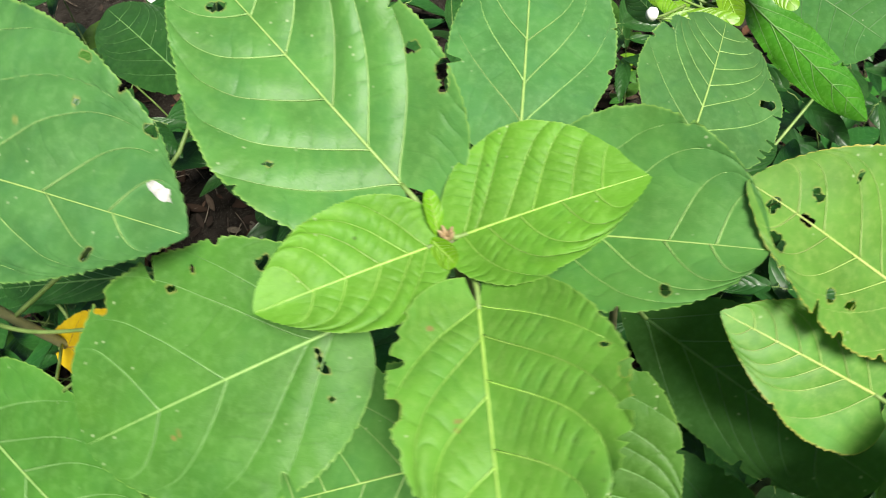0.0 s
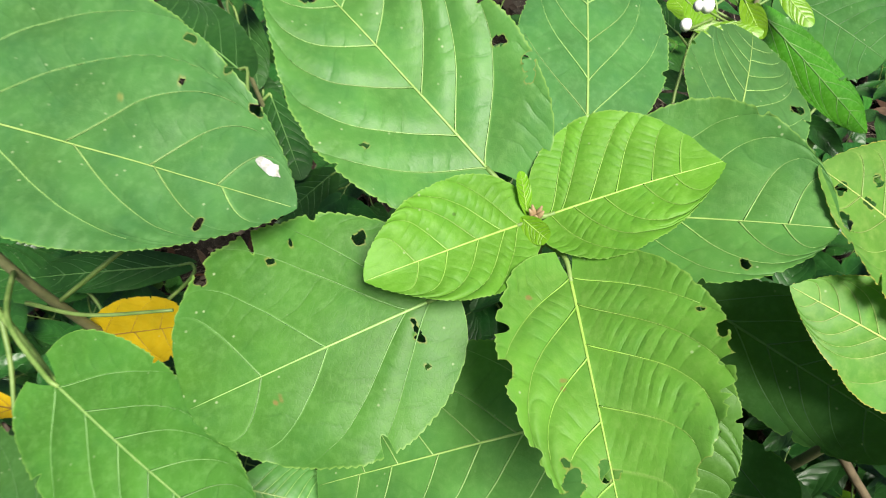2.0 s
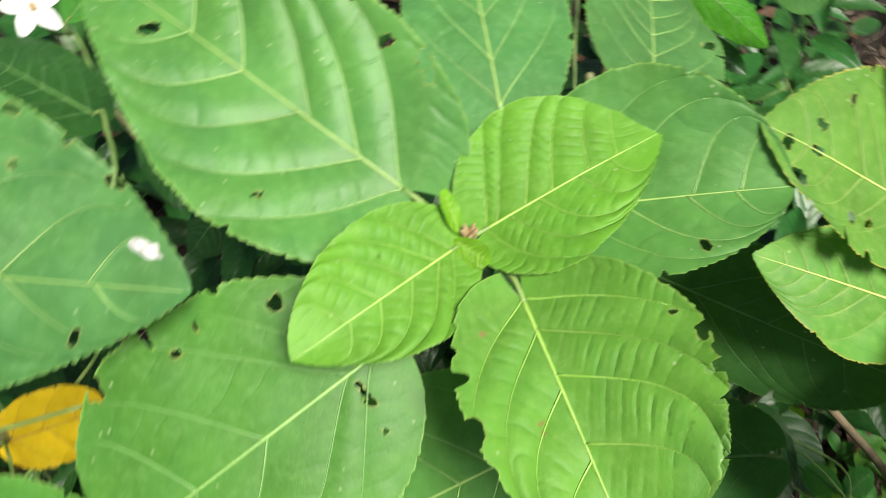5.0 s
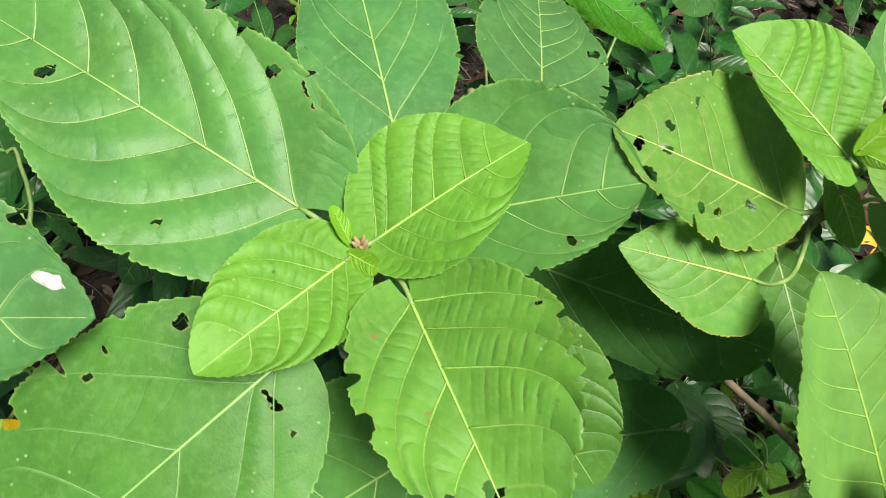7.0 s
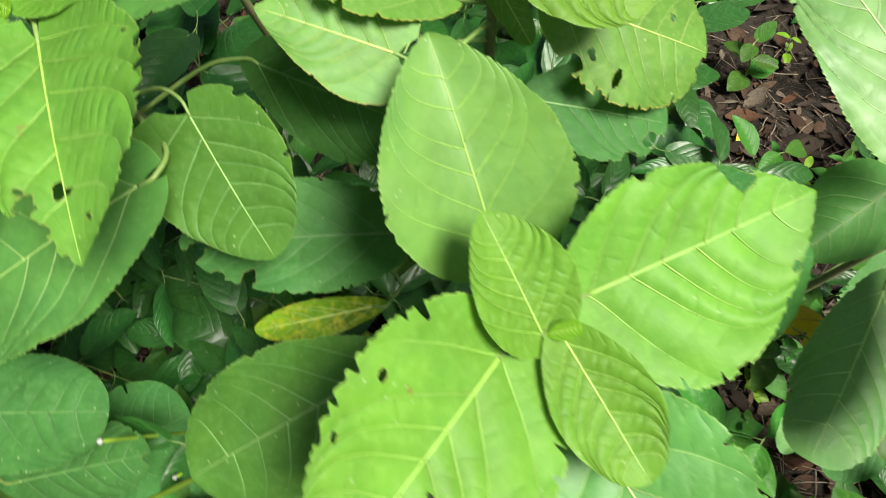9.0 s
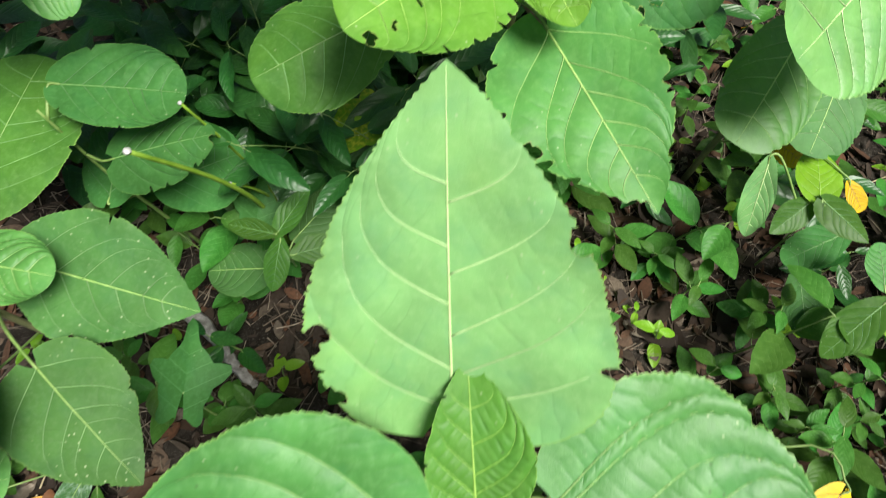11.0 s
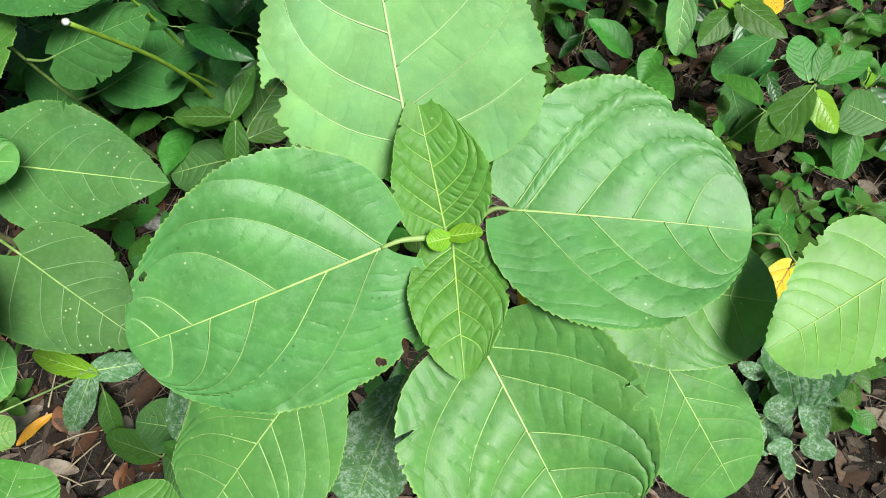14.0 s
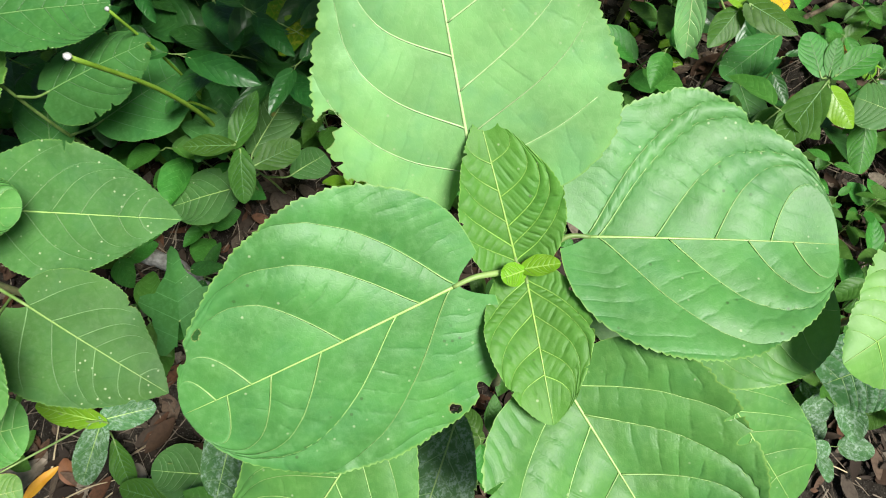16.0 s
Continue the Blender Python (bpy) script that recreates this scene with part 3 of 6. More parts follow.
def leaf(plant, base, tip, normal, width, style, lift=0.0, holes=(), stains=(), stalk=True, fine=1.0, attach=None, **shape):
    """One leaf of a plant: blade, midrib, side veins, and the stalk that holds it."""
    SEED[0] += 1
    length = (Vector(tip) - Vector(base)).length
    shape.setdefault("nibble", 0.0 if style in ("young", "fresh", "glossy", "herb") and length < 0.14 else 0.12 if style == "sheen" else 0.3)
    blade = Blade(length, width, lift=lift, seed=SEED[0], **shape)
    m = leaf_frame(base, tip, normal)
    data = blade_mesh(blade, int(min(210, max(50, length * 1150)) * fine), int((48 if holes and length > 0.08 else 30) * fine), holes, stains)
    data.materials.append(SKIN[style])
    ob = new("leaf", data)
    ob.parent = plant.root
    ob.matrix_basis = Matrix.Translation(-plant.foot) @ m
    words = {"young": "bright yellow-green leaf", "mature": "broad green toothed leaf", "pale": "pale green leaf", "soft": "smooth light green leaf", "shiny": "long shiny dark green leaf, or one coloured dark for shade", "lush": "bright green leaf with ragged margin", "cool": "broad cool green leaf with whitish veins", "crisp": "young green finely puckered leaf", "bright": "light green leaf, base lightened for the light on it", "deep": "broad deep green toothed leaf", "vivid": "bright green wrinkled leaf", "sheen": "round green leaf, cool sky sheen partly in its colour", "dull": "dull grey-green spotted leaf", "fresh": "tiny yellow-green leaf", "shaded": "dark green leaf, or one coloured dark for shade", "old": "green leaf with yellow eaten margin", "dusty": "green leaf with whitish dusty film", "yellow": "yellowed leaf"}
    tagged(ob, words.get(style, ""))

    def eaten(p):
        return any((p.xy - Vector(h[:2])).length < h[2] * 1.1 for h in holes)

    scale = min(1.0, 0.45 + length * 3.2)
    line = [blade.at(0.985 * n / 22 + 0.002, 0.0) for n in range(23)]
    keep = [n for n, p in enumerate(line) if not eaten(p)]
    line = [line[n] + Vector((0, 0, 0.0002)) for n in keep]
    bm = bmesh.new()
    tube(bm, line, [scale * (0.00095 * (1 - n / 22) ** 0.8 + 0.00018) for n in keep], 6, 0.5, [Vector((0, 0, 1))] * len(line))
    part("midrib", bm, VEIN[style], ob)
    for side in (-1, 1):
        for k in range(len(blade.roots[side])):
            run, reach = [], 0.90 - 0.2 * blade.roots[side][k]
            for n in range(17):
                t = reach * n / 16
                u = blade.rib(side, k, t)
                if not 0.001 < u < 0.95:
                    continue
                p = blade.at(u, side * max(t, 0.004)) + Vector((0, 0, 0.00012 + 0.0016 * length * blade.quilt))
                if eaten(p) or blade.kept(u, side * 1.0) * side < t + 0.03:
                    break
                run.append(p)
            if len(run) < 4:
                continue
            bm = bmesh.new()
            tube(bm, run, [scale * (0.00058 * (1 - n / 17) ** 1.1 + 0.00008) for n in range(len(run))], 4, 0.4, [Vector((0, 0, 1))] * len(run))
            part("side_vein", bm, RIB[LIKE.get(style, style)], ob)
    if stalk:
        base = Vector(base)
        back = (base - Vector(tip)).normalized()
        below = [p for p in plant.line if p.z < base.z + 0.004] or plant.line
        foot = Vector(attach) if attach else min(below, key=lambda p: (p - base).length + 0.6 * abs(p.z - (base.z - 0.5 * (p.xy - base.xy).length)))
        reach = (foot - base).length
        mid = base + back * reach * 0.4
        pts = glide([base - back * 0.004, base + back * min(0.012, reach * 0.2), mid.lerp((base + foot) / 2, 0.5), foot], 14)
        bm = bmesh.new()
        r = 0.0011 + 0.004 * length
        tube(bm, [p - plant.foot for p in pts], [r * (0.8 + 0.5 * n / 13) for n in range(14)], 8)
        part("leaf_stalk", bm, STALK, plant.root)
    ob_blade = (m, blade)
    return ob_blade


# ---------------------------------------------------------------- ground
def ground_height(x, y):
    p = Vector((x, y, 0.0))
    return 0.018 * noise.noise(p * 2.3) + 0.007 * noise.noise(p * 9.0) - 0.005


def build_ground():
    steps = [-40, -25, -15, -9, -6, -4, -3, -2.4] + [-2.0 + 0.05 * n for n in range(81)] + [2.4, 3, 4, 6, 9, 15, 25, 40]
    bm = bmesh.new()
    grid = [[bm.verts.new((x, y, ground_height(x, y))) for x in steps] for y in steps]
    for a, b in zip(grid, grid[1:]):
        for k in range(len(steps) - 1):
            bm.faces.new((a[k], a[k + 1], b[k + 1], b[k]))
    tagged(part("ground", bm, SOIL), "bare brown soil under leaf litter, darkened for plant shade", "ground", kind="structure")


build_ground()


def build_litter():
    """Dead leaves and twigs, too many to count."""
    rng = random.Random(5)
    co, faces = [], []
    for _ in range(12500):
        x, y = rng.gauss(0.2, 0.75), rng.gauss(0.15, 0.7)
        length, wide = rng.choice((0.012, 0.02, 0.03, 0.045, 0.06)) * rng.uniform(0.7, 1.2), rng.uniform(0.22, 0.6)
        turn, tip, roll, curl = rng.uniform(0, 6.3), rng.gauss(0, 0.3), rng.gauss(0, 0.35), rng.uniform(-0.5, 0.9)
        m = Matrix.Translation((x, y, ground_height(x, y) + rng.uniform(0.002, 0.016))) @ Euler((tip, roll, turn)).to_matrix().to_4x4()
        first = len(co)
        for i in range(6):
            u = i / 5
            w = length * wide * 0.5 * math.sin(math.pi * min(0.98, max(0.03, u)) ** 0.9) ** 0.8
            for v in (-1, 0, 1):
                co.append(m @ Vector((v * w, (u - 0.5) * length, curl * (abs(v) * w * 0.7 + length * 0.5 * (u - 0.5) ** 2))))
        for i in range(5):
            for j in range(2):
                a = first + 3 * i + j
                faces.append((a, a + 1, a + 4, a + 3))
    data = bpy.data.meshes.new("leaf_litter")
    data.from_pydata(co, [], faces)
    data.materials.append(LITTER)
    data.shade_smooth()
    tagged(new("leaf_litter", data), "dry brown fallen leaves strewn over the soil", "leaf litter", kind="stuff")
    co, faces = [], []
    for _ in range(6500):
        x, y = rng.gauss(0.2, 0.75), rng.gauss(0.1, 0.7)
        length, r, turn, tip = rng.uniform(0.015, 0.11), rng.uniform(0.0003, 0.0012), rng.uniform(0, 6.3), rng.gauss(0, 0.12)
        m = Matrix.Translation((x, y, ground_height(x, y) + rng.uniform(0.004, 0.014))) @ Euler((0, tip, turn)).to_matrix().to_4x4()
        first, bend = len(co), rng.gauss(0, 0.12)
        for i in range(4):
            f = i / 3 - 0.5
            for k in range(4):
                a = k * math.pi / 2
                co.append(m @ Vector((f * length, bend * length * (0.25 - f * f) * 4 * 0.5 + r * math.cos(a), r * math.sin(a))))
        for i in range(3):
            for k in range(4):
                faces.append((first + 4 * i + k, first + 4 * i + (k + 1) % 4, first + 4 * i + 4 + (k + 1) % 4, first + 4 * i + 4 + k))
    data = bpy.data.meshes.new("twig_litter")
    data.from_pydata(co, [], faces)
    data.materials.append(TWIG)
    tagged(new("twig_litter", data), "thin dry twigs and straws lying on the soil", "twigs", kind="stuff")


build_litter()

# ---------------------------------------------------------------- tall plants
TALL = "tall broad-leaved plants"
pa = Plant("broadleaf_plant", [(-0.186, 0.279, 0.774), (-0.176, 0.290, 0.66), (-0.14, 0.31, 0.4), (-0.10, 0.33, 0)], "tall green plant with broad toothed leaves round a fresh tip", group=TALL, radius=0.006)
pk = Plant("broadleaf_plant", [(-0.11, 0.40, 0.77), (-0.09, 0.43, 0.6), (-0.05, 0.47, 0.3), (-0.03, 0.5, 0)], "dark broad-leaved plant standing behind the first one", group=TALL)
pl = Plant("broadleaf_plant", [(-0.68, 0.25, 0.80), (-0.64, 0.22, 0.6), (-0.62, 0.24, 0.3), (-0.60, 0.26, 0)], "green plant with a huge leaf splashed by bird lime", group=TALL, radius=0.006)
pb = Plant("broadleaf_plant", [(0.132, 0.318, 0.79), (0.132, 0.312, 0.70), (0.14, 0.31, 0.45), (0.16, 0.33, 0)], "green plant with yellow-edged leaves eaten full of holes", group=TALL)
pc = Plant("broadleaf_plant", [(0.155, 0.064, 0.71), (0.158, 0.075, 0.6), (0.17, 0.10, 0.3), (0.18, 0.12, 0)], "bright green plant with ragged eaten leaves", group=TALL)
pe = Plant("broadleaf_plant", [(0.56, 0.20, 0.69), (0.545, 0.21, 0.5), (0.54, 0.22, 0.3), (0.53, 0.24, 0)], "green plant with large wrinkled drooping leaves", group=TALL)
pf = Plant("broadleaf_plant", [(-0.40, 0.03, 0.47), (-0.395, 0.035, 0.3), (-0.39, 0.05, 0.15), (-0.38, 0.06, 0)], "low green plant with rounded leaves over the soil", group=TALL, radius=0.003, bark=STALK)
pg = Plant("broadleaf_plant", [(-0.50, -0.17, 0.50), (-0.48, -0.18, 0.38), (-0.47, -0.18, 0.2), (-0.46, -0.18, 0)], "grey-green plant with spotted dull leaves", group=TALL)
pd = Plant("broadleaf_plant", [(0.141, -0.396, 0.662), (0.145, -0.40, 0.5), (0.15, -0.40, 0.25), (0.16, -0.39, 0)], "upright plant with round leaves in crossed pairs", group=TALL, radius=0.006)
pr = Plant("broadleaf_plant", [(0.60, -0.44, 0.58), (0.60, -0.43, 0.4), (0.60, -0.42, 0.2), (0.60, -0.41, 0)], "pale green plant at the clearing's edge", group=TALL)
ps = Plant("flowering_shrub", [(-0.017, 0.688, 0.665), (-0.02, 0.69, 0.5), (-0.01, 0.70, 0.25), (0.0, 0.71, 0)], "glossy-leaved shrub with white and yellow buds", category="shrub", group="flowering shrubs", radius=0.004)
pw = Plant("flowering_shrub", [(-0.604, 0.588, 0.66), (-0.59, 0.58, 0.5), (-0.56, 0.56, 0.25), (-0.55, 0.55, 0)], "dark glossy shrub with one white open flower", category="shrub", group="flowering shrubs", radius=0.004)
HERBS = "herbs on the ground"
pq = Plant("small_herb", [(-0.155, -0.026, 0.262), (-0.156, -0.020, 0.18), (-0.150, 0.0, 0.08), (-0.145, 0.01, 0)], "slender green herb with pointed leaves in crossed pairs", "herb", 0.0017, STALK, HERBS)
ph = Plant("low_herb", [(-0.478, -0.334, 0.125), (-0.475, -0.336, 0.09), (-0.470, -0.34, 0.05), (-0.468, -0.345, 0)], "low herb with fresh and whitish filmed leaves", "herb", 0.0014, STALK, HERBS)
pj = Plant("low_herb", [(-0.33, -0.43, 0.11), (-0.328, -0.43, 0.08), (-0.325, -0.432, 0.04), (-0.32, -0.435, 0)], "low herb with rounded dull green leaves", "herb", 0.0014, STALK, HERBS)
pz = Plant("broadleaf_plant", [(-0.26, -0.66, 0.44), (-0.26, -0.67, 0.3), (-0.25, -0.68, 0.15), (-0.25, -0.69, 0)], "low green plant with rounded bright leaves", group=TALL, radius=0.004)
pt = Plant("clearing_herb", [(0.632, 0.055, 0.262), (0.63, 0.056, 0.2), (0.635, 0.06, 0.1), (0.64, 0.065, 0)], "green herb with broad pointed leaves", "herb", 0.0017, STALK, HERBS)
pu = Plant("clearing_herb", [(0.742, -0.055, 0.235), (0.742, -0.052, 0.18), (0.74, -0.045, 0.1), (0.735, -0.04, 0)], "bushy green herb with long toothed leaves", "herb", 0.0018, STALK, HERBS)
# -- leaves of the tall plants --
leaf(pa, (-0.179, 0.282, 0.775), (-0.079, 0.334, 0.797), (-0.160, -0.107, 0.981), 0.099, 'young', lift=0.14, k=1.0, quilt=0.75, m=0.42, left=(0.0588, 0.45, 0.74), right=(0.0457, 0.4, 0.91), ribs=((0.0, 0.07, 0.23, 0.38, 0.58, 0.74), (0.0, 0.14, 0.31, 0.53, 0.70), (0.45, 0.05), (0.26, 0.40)))
leaf(pa, (-0.194, 0.272, 0.774), (-0.273, 0.201, 0.788), (0.295, -0.142, 0.945), 0.071, 'young', lift=0.25, k=1.0, quilt=0.85, m=0.51, left=(0.0364, 0.51, 0.88), right=(0.0401, 0.36, 0.62), ribs=((0.02, 0.12, 0.30, 0.50, 0.68), (0.02, 0.14, 0.31, 0.50, 0.70), (0.38, 0.28), (0.40, 0.20)))
leaf(pa, (-0.223, 0.309, 0.772), (-0.428, 0.440, 0.840), (0.101, -0.329, 0.939), 0.138, 'mature', lift=0.28, k=1.0, quilt=1.0, m=0.3, holes=((0.0606, 0.0605, 0.0036), (0.065, 0.0367, 0.0044), (-0.013, 0.1782, 0.0043), (0.0737, 0.1118, 0.0028), (-0.0534, 0.0621, 0.0017), (0.0583, 0.0273, 0.0031)), left=(0.0801, 0.4, 1.03), right=(0.0759, 0.33, 0.64), ribs=((0.01, 0.13, 0.31, 0.47, 0.63, 0.79), (0.02, 0.14, 0.28, 0.47, 0.62, 0.78), (0.34, 0.18), (0.42, 0.24)))
leaf(pa, (-0.159, 0.243, 0.772), (-0.104, 0.091, 0.769), (-0.105, -0.059, 0.993), 0.112, 'vivid', lift=0.35, k=0.92, quilt=0.9, nibble=0.9, m=0.38, holes=((-0.0004, 0.1159, 0.0027), (0.0475, 0.0617, 0.0053), (-0.0682, 0.055, 0.0033), (-0.0727, 0.0629, 0.0047), (0.0224, 0.1087, 0.0021), (0.0479, 0.0743, 0.0018), (-0.0613, 0.0412, 0.0015), (0.0025, 0.112, 0.0027), (0.0041, 0.1168, 0.0024), (0.0206, 0.1175, 0.0045), (0.0203, 0.1236, 0.0047), (0.0227, 0.1343, 0.0088), (0.031, 0.14, 0.0118), (0.0174, 0.1528, 0.0075), (0.0077, 0.1616, 0.0057), (-0.0482, 0.1284, 0.0092), (-0.0429, 0.1435, 0.0103), (-0.0319, 0.1575, 0.0097), (-0.0203, 0.1691, 0.0096), (-0.0118, 0.1373, 0.0017), (-0.0098, 0.1611, 0.004)), stains=((0.0156, 0.0656, 0.0021), (0.0168, 0.0701, 0.0018), (0.0268, 0.0143, 0.0022)), left=(0.0709, 0.47, 0.94), right=(0.0495, 0.37, 0.85), ribs=((0.0, 0.12, 0.28, 0.50, 0.70), (0.0, 0.13, 0.33, 0.55, 0.74), (0.30, 0.24), (0.42, 0.30)))
leaf(pa, (-0.238, 0.217, 0.752), (-0.366, 0.118, 0.730), (0.096, -0.333, 0.938), 0.160, 'deep', lift=-0.03, k=0.95, nibble=0.15, quilt=0.4, m=0.48, holes=((0.0555, 0.0262, 0.0036), (-0.0128, 0.0165, 0.0019), (-0.0189, 0.017, 0.0027), (-0.0074, 0.0163, 0.0016), (-0.0364, 0.0196, 0.0015), (0.0647, 0.0842, 0.002), (0.0746, 0.1277, 0.0042), (0.0703, 0.0678, 0.0016)), stains=((-0.0168, 0.1083, 0.0024), (-0.0187, 0.1123, 0.002)), left=(0.0746, 0.42, 0.67), right=(0.0889, 0.34, 0.33), ribs=((0.0, 0.11, 0.43, 0.70), (0.0, 0.10, 0.44, 0.70), (0.70, 0.10), (0.70, 0.10)))
leaf(pa, (-0.150, 0.308, 0.750), (-0.017, 0.295, 0.800), (-0.362, -0.222, 0.905), 0.118, 'mature', lift=0.35, k=0.95, quilt=0.5, m=0.57, holes=((0.0307, 0.0975, 0.0027),), left=(0.0704, 0.4, 0.51), right=(0.048, 0.55, 0.63), ribs=((0.1, 0.35, 0.65, 0.82), (0.10, 0.37, 0.63, 0.80), (0.50, 0.40), (0.70, 0.30)))
leaf(pa, (-0.127, 0.194, 0.675), (-0.307, 0.116, 0.600), (-0.297, -0.210, 0.931), 0.151, 'mature', lift=0.12, k=0.9, quilt=0.35, m=0.45)
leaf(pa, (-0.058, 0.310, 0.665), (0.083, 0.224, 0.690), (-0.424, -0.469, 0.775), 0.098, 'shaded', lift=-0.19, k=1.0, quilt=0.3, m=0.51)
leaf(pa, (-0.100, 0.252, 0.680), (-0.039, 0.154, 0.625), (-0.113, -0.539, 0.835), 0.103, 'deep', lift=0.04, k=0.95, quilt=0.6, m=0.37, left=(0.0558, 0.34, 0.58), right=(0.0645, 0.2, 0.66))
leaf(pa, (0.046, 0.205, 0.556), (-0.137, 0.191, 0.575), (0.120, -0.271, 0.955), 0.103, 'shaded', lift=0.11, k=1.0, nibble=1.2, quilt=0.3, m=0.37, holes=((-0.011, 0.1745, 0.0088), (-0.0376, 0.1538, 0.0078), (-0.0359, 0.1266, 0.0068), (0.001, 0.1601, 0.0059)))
leaf(pa, (0.028, 0.155, 0.500), (-0.089, 0.136, 0.490), (0.011, -0.518, 0.855), 0.038, 'mottled', lift=0.1, k=1.1, quilt=0.3, m=0.5)
leaf(pk, (-0.166, 0.385, 0.750), (-0.204, 0.608, 0.770), (0.138, -0.065, 0.988), 0.132, 'cool', lift=-0.06, k=1.0, quilt=0.5, m=0.35, left=(0.0571, 0.37, 0.87), right=(0.0697, 0.59, 0.91), ribs=((0.04, 0.19, 0.36, 0.53, 0.70), (0.02, 0.18, 0.35, 0.54, 0.72), (0.50, 0.12), (0.54, 0.40)))
leaf(pk, (-0.045, 0.453, 0.700), (-0.023, 0.622, 0.670), (0.361, 0.117, 0.925), 0.128, 'cool', nibble=0.9, lift=0.09, k=0.7, quilt=0.4, m=0.3, holes=((0.0502, 0.0733, 0.0055),))
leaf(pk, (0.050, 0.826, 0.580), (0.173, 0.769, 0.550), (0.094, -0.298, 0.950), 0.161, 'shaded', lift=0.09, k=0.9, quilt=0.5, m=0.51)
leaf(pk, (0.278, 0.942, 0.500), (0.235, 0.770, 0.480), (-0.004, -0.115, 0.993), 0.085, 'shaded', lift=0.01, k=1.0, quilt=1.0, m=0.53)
# huge leaf: the cool skin carries a sky sheen in its colour
lime_seat = leaf(pl, (-0.650, 0.253, 0.800), (-0.324, 0.232, 0.800), (-0.016, -0.247, 0.969), 0.182, 'cool', lift=0.06, k=1.0, nibble=0, quilt=1.15, m=0.51, holes=((-0.0872, 0.2198, 0.0032), (0.0271, 0.2745, 0.0028), (-0.0755, 0.2527, 0.0035), (-0.0541, 0.2774, 0.0037), (-0.037, 0.1894, 0.0018), (-0.0589, 0.2247, 0.0018), (0.0129, 0.3175, 0.0019)), left=(0.1176, 0.45, 0.76), right=(0.069, 0.8, 0.83), ribs=((0.05, 0.23, 0.51, 0.70, 0.84), (0.04, 0.25, 0.53, 0.71, 0.85), (0.58, 0.36), (0.70, 0.06)))
leaf(pl, (-0.481, 0.119, 0.695), (-0.296, 0.050, 0.690), (-0.093, -0.317, 0.944), 0.099, 'deep', lift=0.03, k=0.95, quilt=0.7, m=0.3, left=(0.0562, 0.28, 0.64), right=(0.0562, 0.28, 0.64))
# shade under the huge leaf is put into these three dark skins
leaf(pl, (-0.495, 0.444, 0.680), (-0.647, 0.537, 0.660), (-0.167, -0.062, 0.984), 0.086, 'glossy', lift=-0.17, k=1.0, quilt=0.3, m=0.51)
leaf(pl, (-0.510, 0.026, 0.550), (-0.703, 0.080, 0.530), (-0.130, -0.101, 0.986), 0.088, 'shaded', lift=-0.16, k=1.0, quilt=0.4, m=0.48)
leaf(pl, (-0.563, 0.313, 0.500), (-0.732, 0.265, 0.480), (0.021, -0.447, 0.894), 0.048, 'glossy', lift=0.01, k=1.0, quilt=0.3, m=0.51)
leaf(pl, (-0.359, 0.100, 0.600), (-0.305, 0.106, 0.580), (0.361, -0.258, 0.896), 0.060, 'mature', lift=-0.31, k=0.9, quilt=0.3, m=0.52)
leaf(pb, (0.096, 0.305, 0.742), (-0.034, 0.325, 0.815), (0.425, -0.323, 0.846), 0.117, 'old', lift=0.16, k=0.9, nibble=0.7, quilt=0.3, m=0.49, holes=((0.0153, 0.1128, 0.003), (-0.0029, 0.132, 0.0036), (0.0002, 0.1113, 0.0033), (-0.0206, 0.1225, 0.0039), (-0.0287, 0.0823, 0.0033), (-0.0264, 0.068, 0.0026), (-0.0121, 0.0406, 0.0032), (0.0367, 0.097, 0.0019)), left=(0.049, 0.60, 0.75), right=(0.067, 0.50, 0.80))
leaf(pb, (0.063, 0.257, 0.735), (-0.030, 0.273, 0.765), (0.196, -0.471, 0.860), 0.082, 'old', lift=0.01, k=0.9, quilt=0.4, m=0.36, left=(0.0405, 0.22, 0.82), right=(0.0415, 0.20, 0.80))
leaf(pb, (0.114, 0.308, 0.790), (0.046, 0.381, 0.830), (0.107, -0.400, 0.910), 0.071, 'young', lift=0.16, k=1.0, quilt=1.0, m=0.3, left=(0.0242, 0.23, 0.88), right=(0.0493, 0.56, 0.74))
leaf(pb, (0.138, 0.310, 0.785), (0.238, 0.282, 0.760), (0.156, -0.287, 0.945), 0.081, 'young', lift=-0.14, k=0.9, quilt=0.9, m=0.46)
leaf(pb, (0.199, 0.396, 0.740), (0.284, 0.500, 0.780), (-0.032, -0.336, 0.941), 0.072, 'mature', lift=0.35, k=1.0, quilt=0.6, m=0.3)
leaf(pb, (0.122, 0.318, 0.760), (0.162, 0.293, 0.700), (0.096, -0.895, 0.437), 0.025, 'old', lift=-0.2, k=1.0, quilt=0.3, m=0.5)
leaf(pb, (0.180, 0.318, 0.720), (0.310, 0.307, 0.670), (0.303, -0.385, 0.872), 0.120, 'old', lift=-0.19, k=0.85, nibble=1.2, quilt=0.4, m=0.52, holes=((0.0422, 0.0237, 0.0082), (0.03, 0.0387, 0.0036), (0.0421, 0.0638, 0.0042), (-0.0188, 0.1026, 0.0028), (0.0132, 0.1384, 0.0056)))
leaf(pb, (0.105, 0.291, 0.695), (0.113, 0.201, 0.665), (-0.067, -0.321, 0.945), 0.057, 'deep', lift=0.35, k=0.95, quilt=0.3, m=0.53)
